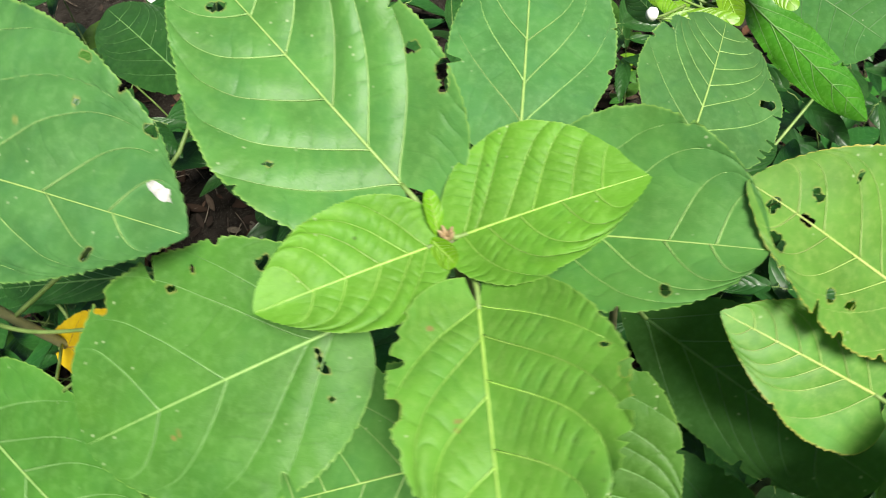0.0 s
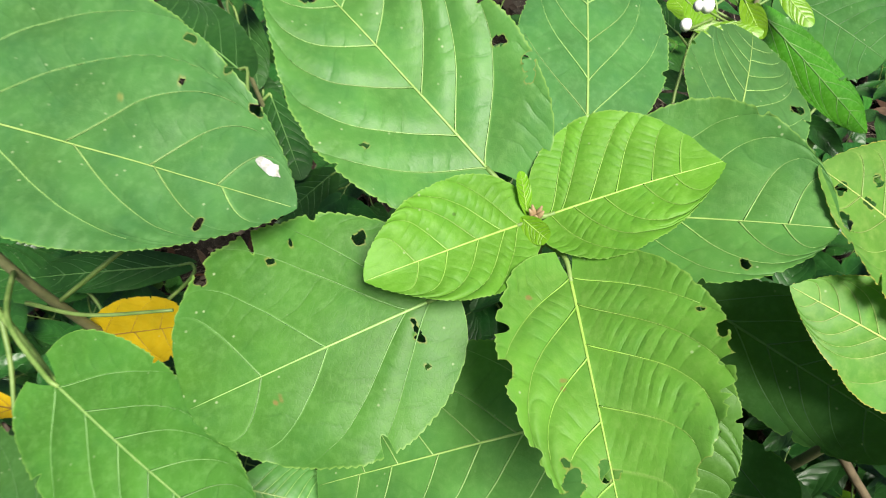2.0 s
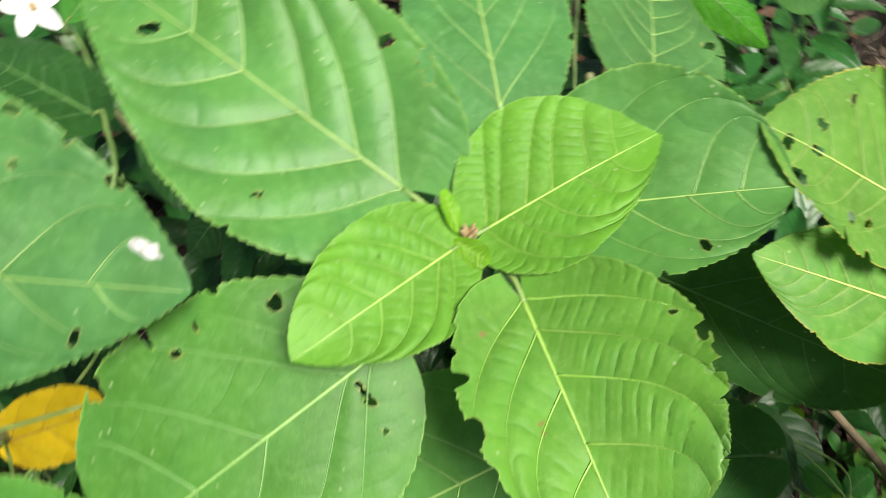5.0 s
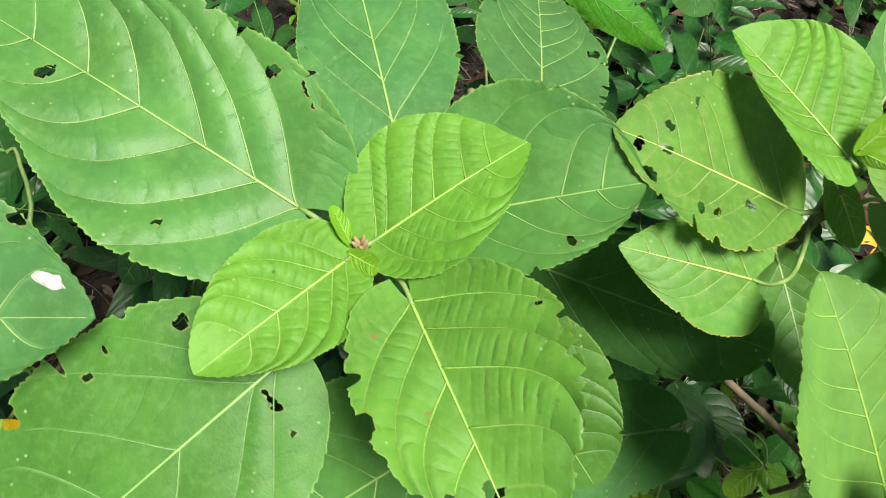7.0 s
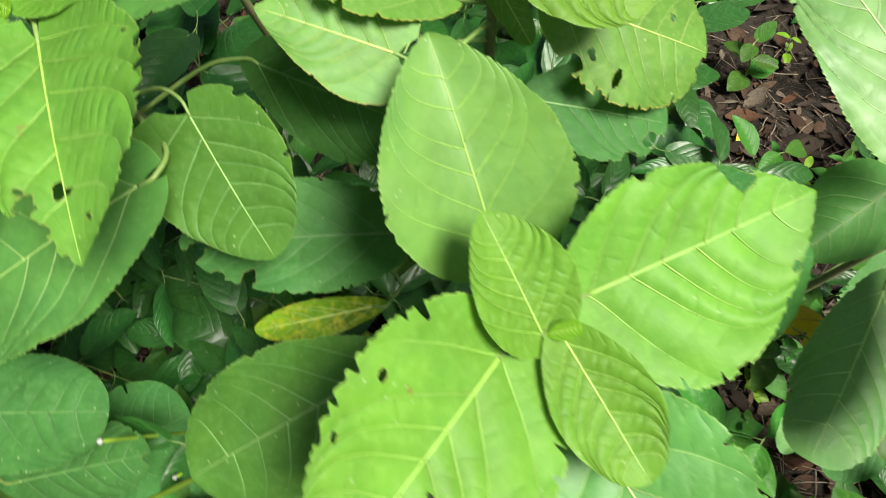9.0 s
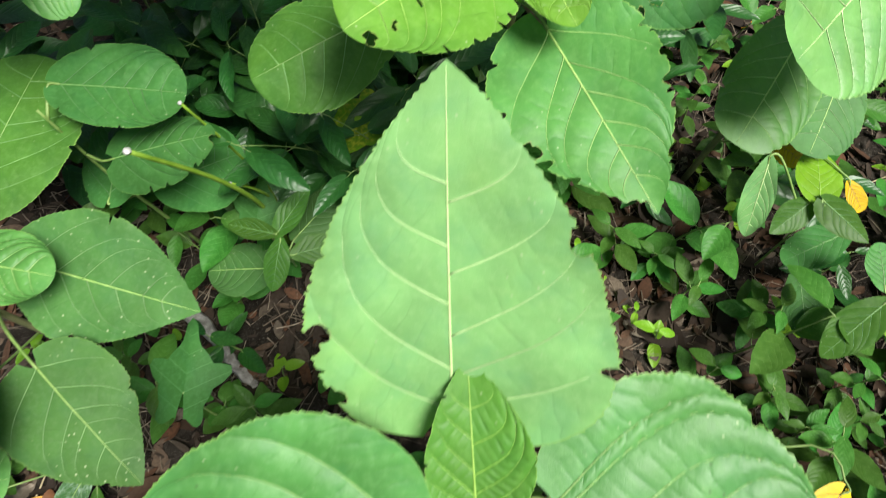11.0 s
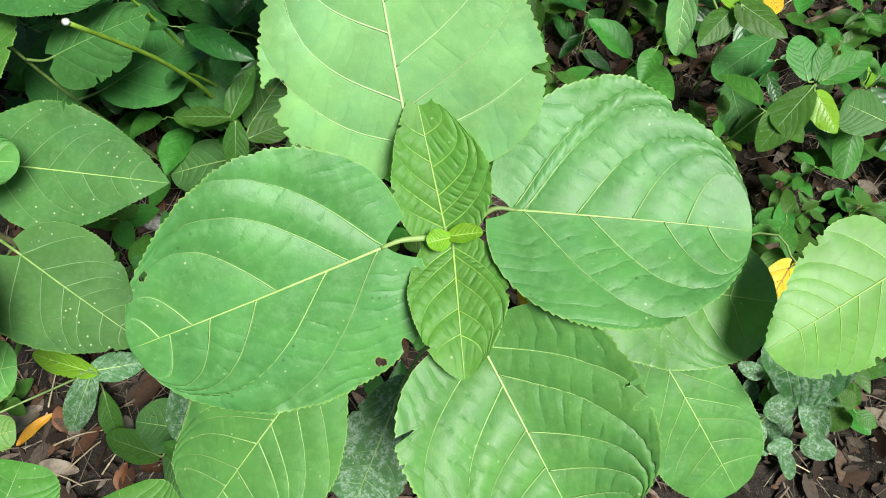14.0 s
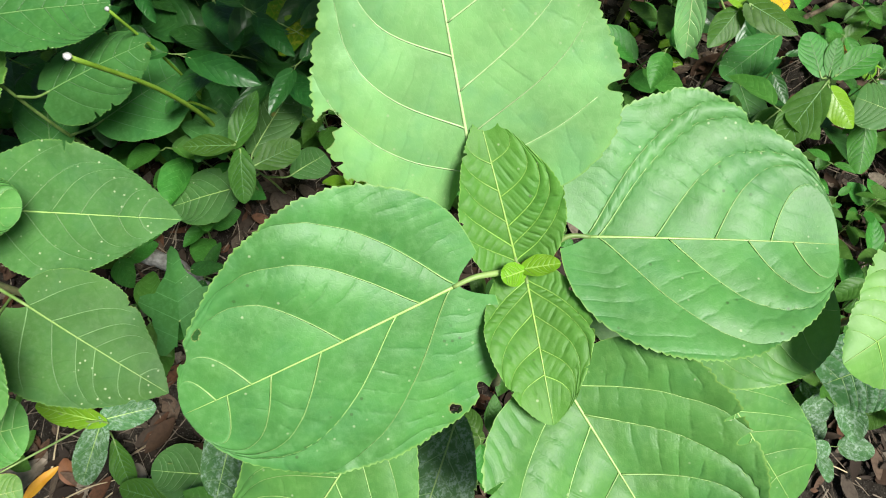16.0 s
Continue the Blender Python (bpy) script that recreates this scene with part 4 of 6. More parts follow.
leaf(pb, (0.169, 0.275, 0.655), (0.284, 0.267, 0.630), (0.170, -0.389, 0.905), 0.082, 'shaded', lift=0.05, k=0.9, nibble=1.2, quilt=0.4, m=0.49, holes=((0.0168, 0.1092, 0.008), (-0.0191, 0.1178, 0.0061), (0.0352, 0.0842, 0.0049)))
leaf(pc, (0.127, 0.130, 0.685), (0.083, 0.245, 0.770), (0.181, -0.539, 0.823), 0.120, 'soft', lift=0.35, k=1.05, quilt=0.3, m=0.35, left=(0.0665, 0.38, 0.76), right=(0.0622, 0.38, 0.8))
leaf(pc, (0.177, 0.088, 0.708), (0.326, 0.147, 0.731), (0.038, -0.444, 0.895), 0.132, 'lush', lift=0.21, k=0.85, quilt=1.1, m=0.45, holes=((-0.035, 0.1138, 0.0111), (-0.0597, 0.0617, 0.0058), (0.0763, 0.0688, 0.003), (0.0363, 0.1273, 0.0026)), left=(0.0567, 0.53, 1.01), right=(0.0793, 0.48, 0.96))
leaf(pc, (0.123, 0.052, 0.711), (0.027, -0.068, 0.735), (0.446, -0.181, 0.877), 0.128, 'lush', lift=0.25, k=0.85, quilt=0.9, nibble=1.4, m=0.57, holes=((0.0515, 0.0647, 0.0026), (0.0502, 0.1036, 0.0018), (-0.0156, 0.09, 0.0019), (-0.0173, 0.1188, 0.0015), (-0.0203, 0.1228, 0.0018), (0.0189, 0.1197, 0.0015), (0.0652, 0.105, 0.0047), (0.0542, 0.1255, 0.005), (-0.0168, 0.1442, 0.0051)), stains=((0.0341, 0.0584, 0.0026),), left=(0.0718, 0.29, 0.56), right=(0.0703, 0.32, 0.53))
leaf(pc, (0.149, 0.061, 0.712), (0.112, 0.125, 0.755), (0.270, -0.424, 0.864), 0.066, 'young', lift=0.35, k=1.1, quilt=0.8, m=0.37)
leaf(pc, (0.160, 0.062, 0.712), (0.206, -0.022, 0.695), (-0.052, -0.226, 0.973), 0.062, 'young', lift=0.27, k=1.1, quilt=0.8, m=0.48)
leaf(pc, (0.185, 0.013, 0.655), (0.282, -0.151, 0.620), (-0.126, -0.278, 0.952), 0.136, 'mature', lift=0.16, k=0.85, quilt=0.6, nibble=1.3, m=0.4, holes=((0.0684, 0.0967, 0.007), (-0.0655, 0.1036, 0.008), (0.0342, 0.1705, 0.0096), (0.0112, 0.1815, 0.0079), (0.0702, 0.1176, 0.0061)), left=(0.0719, 0.35, 0.86), right=(0.0824, 0.49, 1.1))
leaf(pc, (0.055, 0.073, 0.620), (-0.098, -0.003, 0.586), (-0.022, -0.371, 0.928), 0.116, 'deep', lift=-0.35, k=1.1, quilt=0.3, m=0.6)
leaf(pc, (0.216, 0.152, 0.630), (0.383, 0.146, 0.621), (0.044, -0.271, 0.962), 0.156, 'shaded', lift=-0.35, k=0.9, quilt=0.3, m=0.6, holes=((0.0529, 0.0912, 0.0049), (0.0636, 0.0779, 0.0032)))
leaf(pe, (0.488, 0.198, 0.675), (0.373, 0.424, 0.720), (-0.161, -0.271, 0.949), 0.151, 'pale', lift=-0.03, k=0.95, quilt=0.5, m=0.3, left=(0.0582, 0.2, 0.62), right=(0.0582, 0.2, 0.62))
leaf(pe, (0.531, 0.149, 0.660), (0.404, -0.008, 0.644), (0.469, -0.456, 0.757), 0.163, 'pale', lift=0.11, k=0.95, quilt=1.2, m=0.6)
leaf(pe, (0.500, 0.230, 0.580), (0.413, 0.176, 0.550), (-0.099, -0.357, 0.929), 0.088, 'mature', lift=-0.34, k=1.0, quilt=0.3, m=0.3)
leaf(pe, (0.499, 0.151, 0.530), (0.412, 0.004, 0.490), (0.125, -0.329, 0.936), 0.106, 'mature', lift=0.07, k=0.85, quilt=0.4, m=0.6)
leaf(pe, (0.657, 0.255, 0.340), (0.611, 0.125, 0.280), (0.025, -0.426, 0.904), 0.108, 'dull', nibble=1.3, lift=0.04, k=1.0, quilt=0.3, m=0.6)
# shade from the leaves above is coloured into this plant's dark skins
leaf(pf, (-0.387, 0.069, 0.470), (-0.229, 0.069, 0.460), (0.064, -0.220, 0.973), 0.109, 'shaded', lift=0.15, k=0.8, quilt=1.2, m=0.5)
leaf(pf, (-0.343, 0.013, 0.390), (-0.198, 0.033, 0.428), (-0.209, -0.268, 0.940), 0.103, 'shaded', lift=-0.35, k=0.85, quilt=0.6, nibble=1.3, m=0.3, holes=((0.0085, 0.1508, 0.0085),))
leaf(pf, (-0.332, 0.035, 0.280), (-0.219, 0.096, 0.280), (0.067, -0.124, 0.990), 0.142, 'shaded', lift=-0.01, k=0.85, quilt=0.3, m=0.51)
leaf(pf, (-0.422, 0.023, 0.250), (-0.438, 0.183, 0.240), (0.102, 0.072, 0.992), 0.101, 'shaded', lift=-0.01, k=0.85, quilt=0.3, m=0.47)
leaf(pg, (-0.486, -0.082, 0.420), (-0.448, 0.142, 0.430), (0.099, -0.061, 0.993), 0.180, 'deep', lift=-0.04, k=0.9, quilt=0.4, m=0.49)
leaf(pg, (-0.411, -0.137, 0.400), (-0.190, -0.183, 0.376), (0.040, -0.306, 0.951), 0.153, 'dull', lift=0.06, k=1.05, quilt=0.4, m=0.44, left=(0.084, 0.5, 0.89), right=(0.0753, 0.6, 1.11))
leaf(pg, (-0.354, -0.263, 0.400), (-0.221, -0.378, 0.360), (0.102, -0.220, 0.970), 0.145, 'dull', lift=-0.11, k=0.95, quilt=0.4, m=0.41, holes=((-0.066, 0.0936, 0.0102),), left=(0.0674, 0.37, 0.91), right=(0.0857, 0.33, 0.93))
leaf(pg, (-0.460, -0.158, 0.460), (-0.330, -0.172, 0.450), (0.065, -0.108, 0.992), 0.085, 'mature', lift=0.01, k=1.1, quilt=1.3, m=0.54)
leaf(pg, (-0.465, -0.252, 0.500), (-0.350, -0.406, 0.460), (0.033, -0.228, 0.973), 0.132, 'mature', lift=-0.06, k=0.9, quilt=0.5, m=0.55)
leaf(pg, (-0.471, -0.387, 0.340), (-0.389, -0.380, 0.335), (0.071, -0.129, 0.989), 0.077, 'mature', lift=-0.04, k=1.0, quilt=0.4, m=0.59)
leaf(pd, (0.097, -0.402, 0.675), (-0.090, -0.449, 0.655), (0.054, -0.564, 0.824), 0.173, 'sheen', lift=0.0, k=0.8, quilt=1.1, m=0.41, holes=((0.0441, 0.1598, 0.0025), (-0.0781, 0.0369, 0.0033)), left=(0.0912, 0.27, 0.45), right=(0.0921, 0.31, 0.64), ribs=((0.03, 0.23, 0.50, 0.68, 0.84), (0.0, 0.14, 0.42, 0.75, 0.88), (0.70, 0.40), (0.50, 0.42)))
leaf(pd, (0.187, -0.382, 0.665), (0.357, -0.416, 0.655), (0.037, -0.108, 0.993), 0.180, 'sheen', lift=0.22, k=0.75, quilt=1.1, m=0.48, left=(0.0971, 0.35, 0.59), right=(0.0825, 0.36, 0.58), ribs=((0.0, 0.05, 0.27, 0.50, 0.72), (0.05, 0.32, 0.63, 0.81), (0.52, 0.48), (0.70, 0.30)))
leaf(pd, (0.121, -0.330, 0.680), (0.111, -0.174, 0.836), (-0.131, -0.706, 0.696), 0.211, 'bright', lift=0.06, k=0.85, quilt=0.5, m=0.3, holes=((0.079, 0.130, 0.0095), (0.092, 0.127, 0.0105), (-0.088, 0.051, 0.0087), (-0.0786, 0.007, 0.0053)), left=(0.0934, 0.28, 0.91), right=(0.0987, 0.26, 0.86), ribs=((0.0, 0.15, 0.36, 0.53, 0.70), (0.0, 0.12, 0.26, 0.45, 0.65), (0.30, 0.45), (0.34, 0.10)))
leaf(pd, (0.139, -0.390, 0.660), (0.129, -0.301, 0.708), (-0.007, -0.475, 0.880), 0.070, 'crisp', lift=0.25, k=1.05, quilt=0.6, m=0.41, left=(0.0303, 0.32, 0.8), right=(0.0395, 0.44, 0.9), ribs=((0.0, 0.11, 0.28, 0.49, 0.67), (0.01, 0.12, 0.25, 0.45, 0.68), (0.46, 0.05), (0.30, 0.40)))
leaf(pd, (0.143, -0.402, 0.660), (0.140, -0.497, 0.654), (-0.020, -0.125, 0.992), 0.067, 'crisp', lift=0.16, k=1.0, quilt=0.6, m=0.44, left=(0.0351, 0.43, 0.77), right=(0.0335, 0.36, 0.62), ribs=((0.0, 0.07, 0.26, 0.50, 0.68), (0.0, 0.08, 0.25, 0.48, 0.67), (0.46, 0.40), (0.38, 0.20)))
leaf(pd, (0.155, -0.472, 0.641), (0.207, -0.602, 0.606), (-0.039, -0.280, 0.959), 0.161, 'mature', lift=0.3, k=0.85, nibble=0.25, quilt=1.2, m=0.38, left=(0.0829, 0.22, 0.26), right=(0.0865, 0.3, 0.51), ribs=((0.0, 0.16, 0.47, 0.68, 0.84), (0.0, 0.22, 0.46, 0.66, 0.83), (0.58, 0.40), (0.54, 0.40)))
leaf(pd, (0.028, -0.465, 0.600), (-0.074, -0.569, 0.565), (-0.172, -0.159, 0.972), 0.134, 'mature', lift=-0.1, k=0.85, nibble=0.1, quilt=0.28, m=0.54)
leaf(pd, (0.222, -0.397, 0.540), (0.444, -0.439, 0.490), (0.198, -0.115, 0.974), 0.144, 'mature', lift=-0.13, k=0.8, nibble=0.1, quilt=0.4, m=0.53)
leaf(pd, (0.358, -0.440, 0.360), (0.450, -0.617, 0.260), (0.107, -0.446, 0.888), 0.140, 'mature', lift=-0.09, k=0.9, nibble=0.1, quilt=0.4, m=0.58)
leaf(pd, (0.080, -0.473, 0.460), (0.019, -0.577, 0.420), (-0.008, -0.355, 0.935), 0.082, 'dusty', lift=-0.05, k=0.9, quilt=0.3, m=0.59)
leaf(pd, (-0.117, -0.419, 0.450), (-0.155, -0.497, 0.420), (-0.199, -0.266, 0.943), 0.054, 'dusty', lift=-0.12, k=0.9, quilt=0.3, m=0.54)
leaf(pr, (0.514, -0.436, 0.565), (0.393, -0.488, 0.550), (0.020, -0.320, 0.947), 0.115, 'soft', nibble=0.8, lift=-0.15, k=0.95, quilt=0.35, m=0.52, left=(0.0614, 0.43, 0.54), right=(0.0599, 0.21, 0.81))
leaf(pr, (0.546, -0.480, 0.420), (0.478, -0.496, 0.360), (-0.606, -0.252, 0.754), 0.083, 'dusty', lift=0.23, k=0.9, quilt=0.4, m=0.6)
leaf(pa, (-0.193, 0.280, 0.776), (-0.202, 0.296, 0.795), (0.715, -0.330, 0.616), 0.012, 'fresh', lift=0.13, k=1.0, quilt=0.3, stalk=False, m=0.53)
leaf(pa, (-0.194, 0.274, 0.776), (-0.176, 0.261, 0.778), (-0.432, -0.480, 0.763), 0.015, 'fresh', lift=0.13, k=0.9, quilt=0.3, stalk=False, m=0.59)
leaf(pc, (0.152, 0.062, 0.716), (0.169, 0.063, 0.728), (-0.509, -0.413, 0.755), 0.012, 'fresh', lift=0.1, k=0.9, quilt=0.3, stalk=False, m=0.6)
leaf(pd, (0.142, -0.398, 0.666), (0.125, -0.403, 0.674), (0.449, -0.106, 0.887), 0.016, 'fresh', lift=0.2, k=1.0, quilt=0.3, stalk=False, m=0.56)
leaf(pd, (0.142, -0.397, 0.666), (0.165, -0.400, 0.674), (-0.317, 0.085, 0.944), 0.015, 'fresh', lift=0.34, k=1.0, quilt=0.3, stalk=False, m=0.44)
leaf(pb, (0.113, 0.308, 0.800), (0.133, 0.319, 0.820), (-0.319, -0.658, 0.682), 0.017, 'fresh', lift=0.32, k=1.0, quilt=0.3, stalk=False, m=0.52)
leaf(pb, (0.117, 0.311, 0.795), (0.129, 0.294, 0.800), (-0.571, -0.167, 0.804), 0.010, 'fresh', lift=-0.35, k=1.0, quilt=0.3, stalk=False, m=0.38)
leaf(pl, (-0.630, 0.222, 0.468), (-0.522, 0.248, 0.500), (-0.280, -0.619, 0.734), 0.074, 'yellow', lift=0.1, k=0.6, quilt=0.7, wave=2.0, nibble=0.7, m=0.5, ribs=((0.05, 0.38, 0.7), (0.08, 0.42, 0.72), (0.4, 0.2), (0.4, 0.2)))
leaf(pl, (-0.683, 0.130, 0.450), (-0.812, 0.124, 0.420), (-0.199, -0.330, 0.923), 0.036, 'yellow', lift=0.02, k=0.9, quilt=0.5, m=0.53)
leaf(pe, (0.607, 0.205, 0.240), (0.532, 0.215, 0.240), (0.029, 0.221, -0.975), 0.045, 'yellow', lift=0.26, k=1.0, quilt=0.4, m=0.44)
leaf(pe, (0.593, 0.183, 0.230), (0.634, 0.150, 0.220), (0.022, -0.265, 0.964), 0.051, 'yellow', lift=0.03, k=0.8, quilt=0.4, m=0.49)
leaf(pe, (0.680, 0.100, 0.250), (0.703, 0.064, 0.230), (0.200, -0.375, 0.905), 0.034, 'yellow', lift=0.06, k=0.9, quilt=0.4, m=0.56)
leaf(pd, (0.642, -0.328, 0.160), (0.562, -0.420, 0.140), (-0.054, -0.493, 0.868), 0.062, 'yellow', lift=-0.15, k=0.9, quilt=0.4, m=0.44)
leaf(pd, (0.217, -0.370, 0.400), (0.239, -0.403, 0.380), (0.108, -0.462, 0.880), 0.029, 'yellow', lift=0.1, k=0.9, quilt=0.4, m=0.56)
leaf(ps, (0.004, 0.724, 0.620), (0.180, 0.707, 0.487), (0.315, -0.795, 0.518), 0.052, 'shiny', lift=-0.25, k=1.25, quilt=0.15, m=0.47)
leaf(ps, (-0.072, 0.629, 0.660), (-0.009, 0.640, 0.660), (0.082, -0.470, 0.879), 0.021, 'fresh', lift=-0.06, k=1.2, quilt=0.5, m=0.53)
leaf(ps, (-0.053, 0.639, 0.650), (-0.014, 0.603, 0.620), (-0.301, -0.781, 0.547), 0.025, 'herb', lift=0.35, k=1.1, quilt=0.3, m=0.56)
leaf(ps, (-0.027, 0.694, 0.655), (-0.006, 0.643, 0.650), (-0.388, -0.247, 0.888), 0.023, 'fresh', lift=0.23, k=1.1, quilt=0.3, m=0.49)
leaf(ps, (0.010, 0.721, 0.655), (0.048, 0.689, 0.640), (-0.058, -0.479, 0.876), 0.023, 'fresh', lift=-0.1, k=1.1, quilt=0.3, m=0.52)
leaf(ps, (-0.085, 0.686, 0.650), (-0.059, 0.658, 0.645), (-0.156, -0.312, 0.937), 0.031, 'fresh', lift=0.1, k=1.0, quilt=0.3, m=0.6)
leaf(ps, (-0.033, 0.696, 0.650), (-0.053, 0.751, 0.650), (-0.197, -0.072, 0.978), 0.024, 'herb', lift=0.21, k=1.1, quilt=0.3, m=0.46)
leaf(ps, (-0.085, 0.799, 0.600), (-0.152, 0.794, 0.580), (-0.188, -0.599, 0.779), 0.032, 'herb', lift=-0.08, k=1.1, quilt=0.4, m=0.56)
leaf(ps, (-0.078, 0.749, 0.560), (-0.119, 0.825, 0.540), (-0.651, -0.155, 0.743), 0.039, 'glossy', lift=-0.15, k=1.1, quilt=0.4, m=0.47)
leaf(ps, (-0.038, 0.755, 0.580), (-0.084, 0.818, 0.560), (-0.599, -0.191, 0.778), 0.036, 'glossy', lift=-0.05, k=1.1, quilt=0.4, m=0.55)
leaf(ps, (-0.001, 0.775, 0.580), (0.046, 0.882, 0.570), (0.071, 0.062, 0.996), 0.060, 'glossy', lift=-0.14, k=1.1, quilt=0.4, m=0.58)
leaf(ps, (-0.067, 0.690, 0.620), (-0.096, 0.730, 0.620), (0.000, -0.000, 1.000), 0.032, 'fresh', lift=0.0, k=1.1, quilt=0.4, m=0.6)
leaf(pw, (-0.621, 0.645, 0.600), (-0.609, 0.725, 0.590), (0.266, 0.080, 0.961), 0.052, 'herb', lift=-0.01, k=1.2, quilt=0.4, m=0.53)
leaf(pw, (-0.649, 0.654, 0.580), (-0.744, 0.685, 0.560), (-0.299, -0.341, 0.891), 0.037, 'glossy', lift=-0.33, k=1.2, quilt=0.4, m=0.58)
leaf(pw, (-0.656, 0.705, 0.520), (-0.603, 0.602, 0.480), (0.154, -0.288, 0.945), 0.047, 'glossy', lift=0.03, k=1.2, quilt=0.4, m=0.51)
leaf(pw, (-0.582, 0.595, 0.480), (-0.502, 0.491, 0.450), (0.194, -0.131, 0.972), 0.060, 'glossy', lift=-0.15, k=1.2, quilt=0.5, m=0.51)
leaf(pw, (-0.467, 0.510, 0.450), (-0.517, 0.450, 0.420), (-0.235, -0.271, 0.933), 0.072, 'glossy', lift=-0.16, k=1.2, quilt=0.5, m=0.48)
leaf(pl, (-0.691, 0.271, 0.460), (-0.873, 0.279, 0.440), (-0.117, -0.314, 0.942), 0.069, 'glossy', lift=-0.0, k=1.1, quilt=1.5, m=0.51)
leaf(pz, (-0.336, -0.597, 0.440), (-0.309, -0.499, 0.430), (0.215, 0.040, 0.976), 0.095, 'deep', lift=-0.04, k=0.7, quilt=0.4, m=0.6)
leaf(pz, (-0.199, -0.620, 0.400), (-0.225, -0.536, 0.400), (0.091, 0.028, 0.995), 0.105, 'deep', lift=-0.1, k=0.6, quilt=0.4, m=0.6)
leaf(ph, (-0.420, -0.355, 0.120), (-0.521, -0.313, 0.110), (-0.173, -0.185, 0.967), 0.037, 'fresh', lift=0.12, k=1.0, quilt=0.3, nibble=1, m=0.45)
leaf(ph, (-0.415, -0.353, 0.120), (-0.348, -0.345, 0.100), (0.305, -0.264, 0.915), 0.046, 'dusty', lift=-0.26, k=0.9, quilt=0.3, m=0.39)
leaf(ph, (-0.423, -0.359, 0.115), (-0.468, -0.435, 0.080), (-0.008, -0.414, 0.910), 0.047, 'dusty', lift=0.12, k=0.9, quilt=0.3, m=0.47)
leaf(ph, (-0.425, -0.383, 0.070), (-0.412, -0.446, 0.050), (-0.024, -0.307, 0.951), 0.038, 'herb', lift=0.13, k=1.0, quilt=0.3, m=0.6)
leaf(pj, (-0.287, -0.452, 0.100), (-0.363, -0.433, 0.090), (-0.163, -0.139, 0.977), 0.082, 'dull', lift=-0.01, k=0.8, quilt=0.5, m=0.35)
leaf(pj, (-0.333, -0.484, 0.085), (-0.419, -0.448, 0.070), (-0.250, -0.204, 0.946), 0.050, 'herb', lift=-0.02, k=1.03, teeth=0.05, quilt=0.4, m=0.44)
leaf(pj, (-0.314, -0.492, 0.080), (-0.292, -0.555, 0.060), (0.050, -0.286, 0.957), 0.046, 'dull', lift=-0.35, k=0.8, quilt=0.4, m=0.51)
leaf(ph, (-0.602, -0.433, 0.120), (-0.542, -0.427, 0.100), (0.326, -0.146, 0.934), 0.056, 'old', lift=-0.11, k=0.8, quilt=0.2, m=0.58)
leaf(pq, (-0.155, -0.024, 0.258), (-0.113, 0.046, 0.275), (0.019, -0.247, 0.969), 0.038, 'herb', lift=0.14, k=1.44, teeth=0.05, quilt=0.5, m=0.38)
leaf(pq, (-0.158, -0.026, 0.258), (-0.233, -0.010, 0.250), (-0.148, -0.209, 0.967), 0.032, 'herb', lift=0.22, k=1.44, teeth=0.05, quilt=0.5, m=0.45)
leaf(pq, (-0.151, -0.033, 0.250), (-0.160, -0.101, 0.220), (-0.050, -0.398, 0.916), 0.040, 'herb', lift=-0.07, k=1.26, teeth=0.05, quilt=0.5, m=0.46)
leaf(pq, (-0.136, -0.041, 0.220), (-0.072, -0.013, 0.209), (0.241, -0.176, 0.954), 0.046, 'herb', lift=0.03, k=1.15, teeth=0.05, quilt=0.4, m=0.47)
leaf(pq, (-0.146, 0.001, 0.190), (-0.084, 0.089, 0.190), (0.105, -0.074, 0.992), 0.078, 'dull', lift=-0.13, k=0.8, quilt=0.3, m=0.6, stains=((-0.0024, 0.0649, 0.0048),))
leaf(pq, (-0.194, -0.043, 0.160), (-0.300, -0.041, 0.130), (-0.272, -0.133, 0.953), 0.089, 'dull', lift=-0.08, k=0.8, quilt=0.6, m=0.41)
leaf(pq, (-0.101, -0.019, 0.130), (-0.048, 0.010, 0.120), (0.150, 0.066, 0.986), 0.062, 'dull', lift=-0.11, k=0.9, quilt=0.4, m=0.6)
# lance leaf: its light skin stands in for a glossy reflection
leaf(pt, (0.543, 0.100, 0.299), (0.548, 0.038, 0.183), (-0.30, -0.60, 0.72), 0.046, 'bright', lift=0.15, k=1.2, quilt=0.2, m=0.47, attach=(0.630, 0.056, 0.2))
leaf(pt, (0.620, 0.066, 0.245), (0.565, 0.023, 0.225), (-0.149, -0.254, 0.956), 0.044, 'herb', lift=-0.13, k=1.32, teeth=0.05, quilt=0.4, m=0.35)
leaf(pt, (0.632, 0.063, 0.260), (0.690, 0.003, 0.250), (0.022, -0.144, 0.989), 0.054, 'herb', lift=-0.21, k=1.26, teeth=0.05, quilt=0.4, m=0.32)
leaf(pt, (0.634, 0.069, 0.250), (0.642, 0.155, 0.250), (-0.000, 0.000, 1.000), 0.069, 'fresh', lift=0.0, k=1.0, quilt=0.3, m=0.42)
leaf(pt, (0.718, 0.062, 0.160), (0.620, 0.015, 0.140), (-0.163, -0.078, 0.983), 0.065, 'shaded', lift=0.02, k=1.0, quilt=0.3, m=0.53)
leaf(pt, (0.644, -0.002, 0.140), (0.649, -0.103, 0.120), (-0.040, -0.196, 0.980), 0.063, 'shaded', lift=0.01, k=1.09, teeth=0.05, quilt=0.3, m=0.51)
leaf(pu, (0.712, -0.056, 0.230), (0.704, 0.005, 0.250), (0.000, -0.312, 0.950), 0.048, 'herb', lift=0.01, k=1.15, teeth=0.05, quilt=0.3, m=0.51)
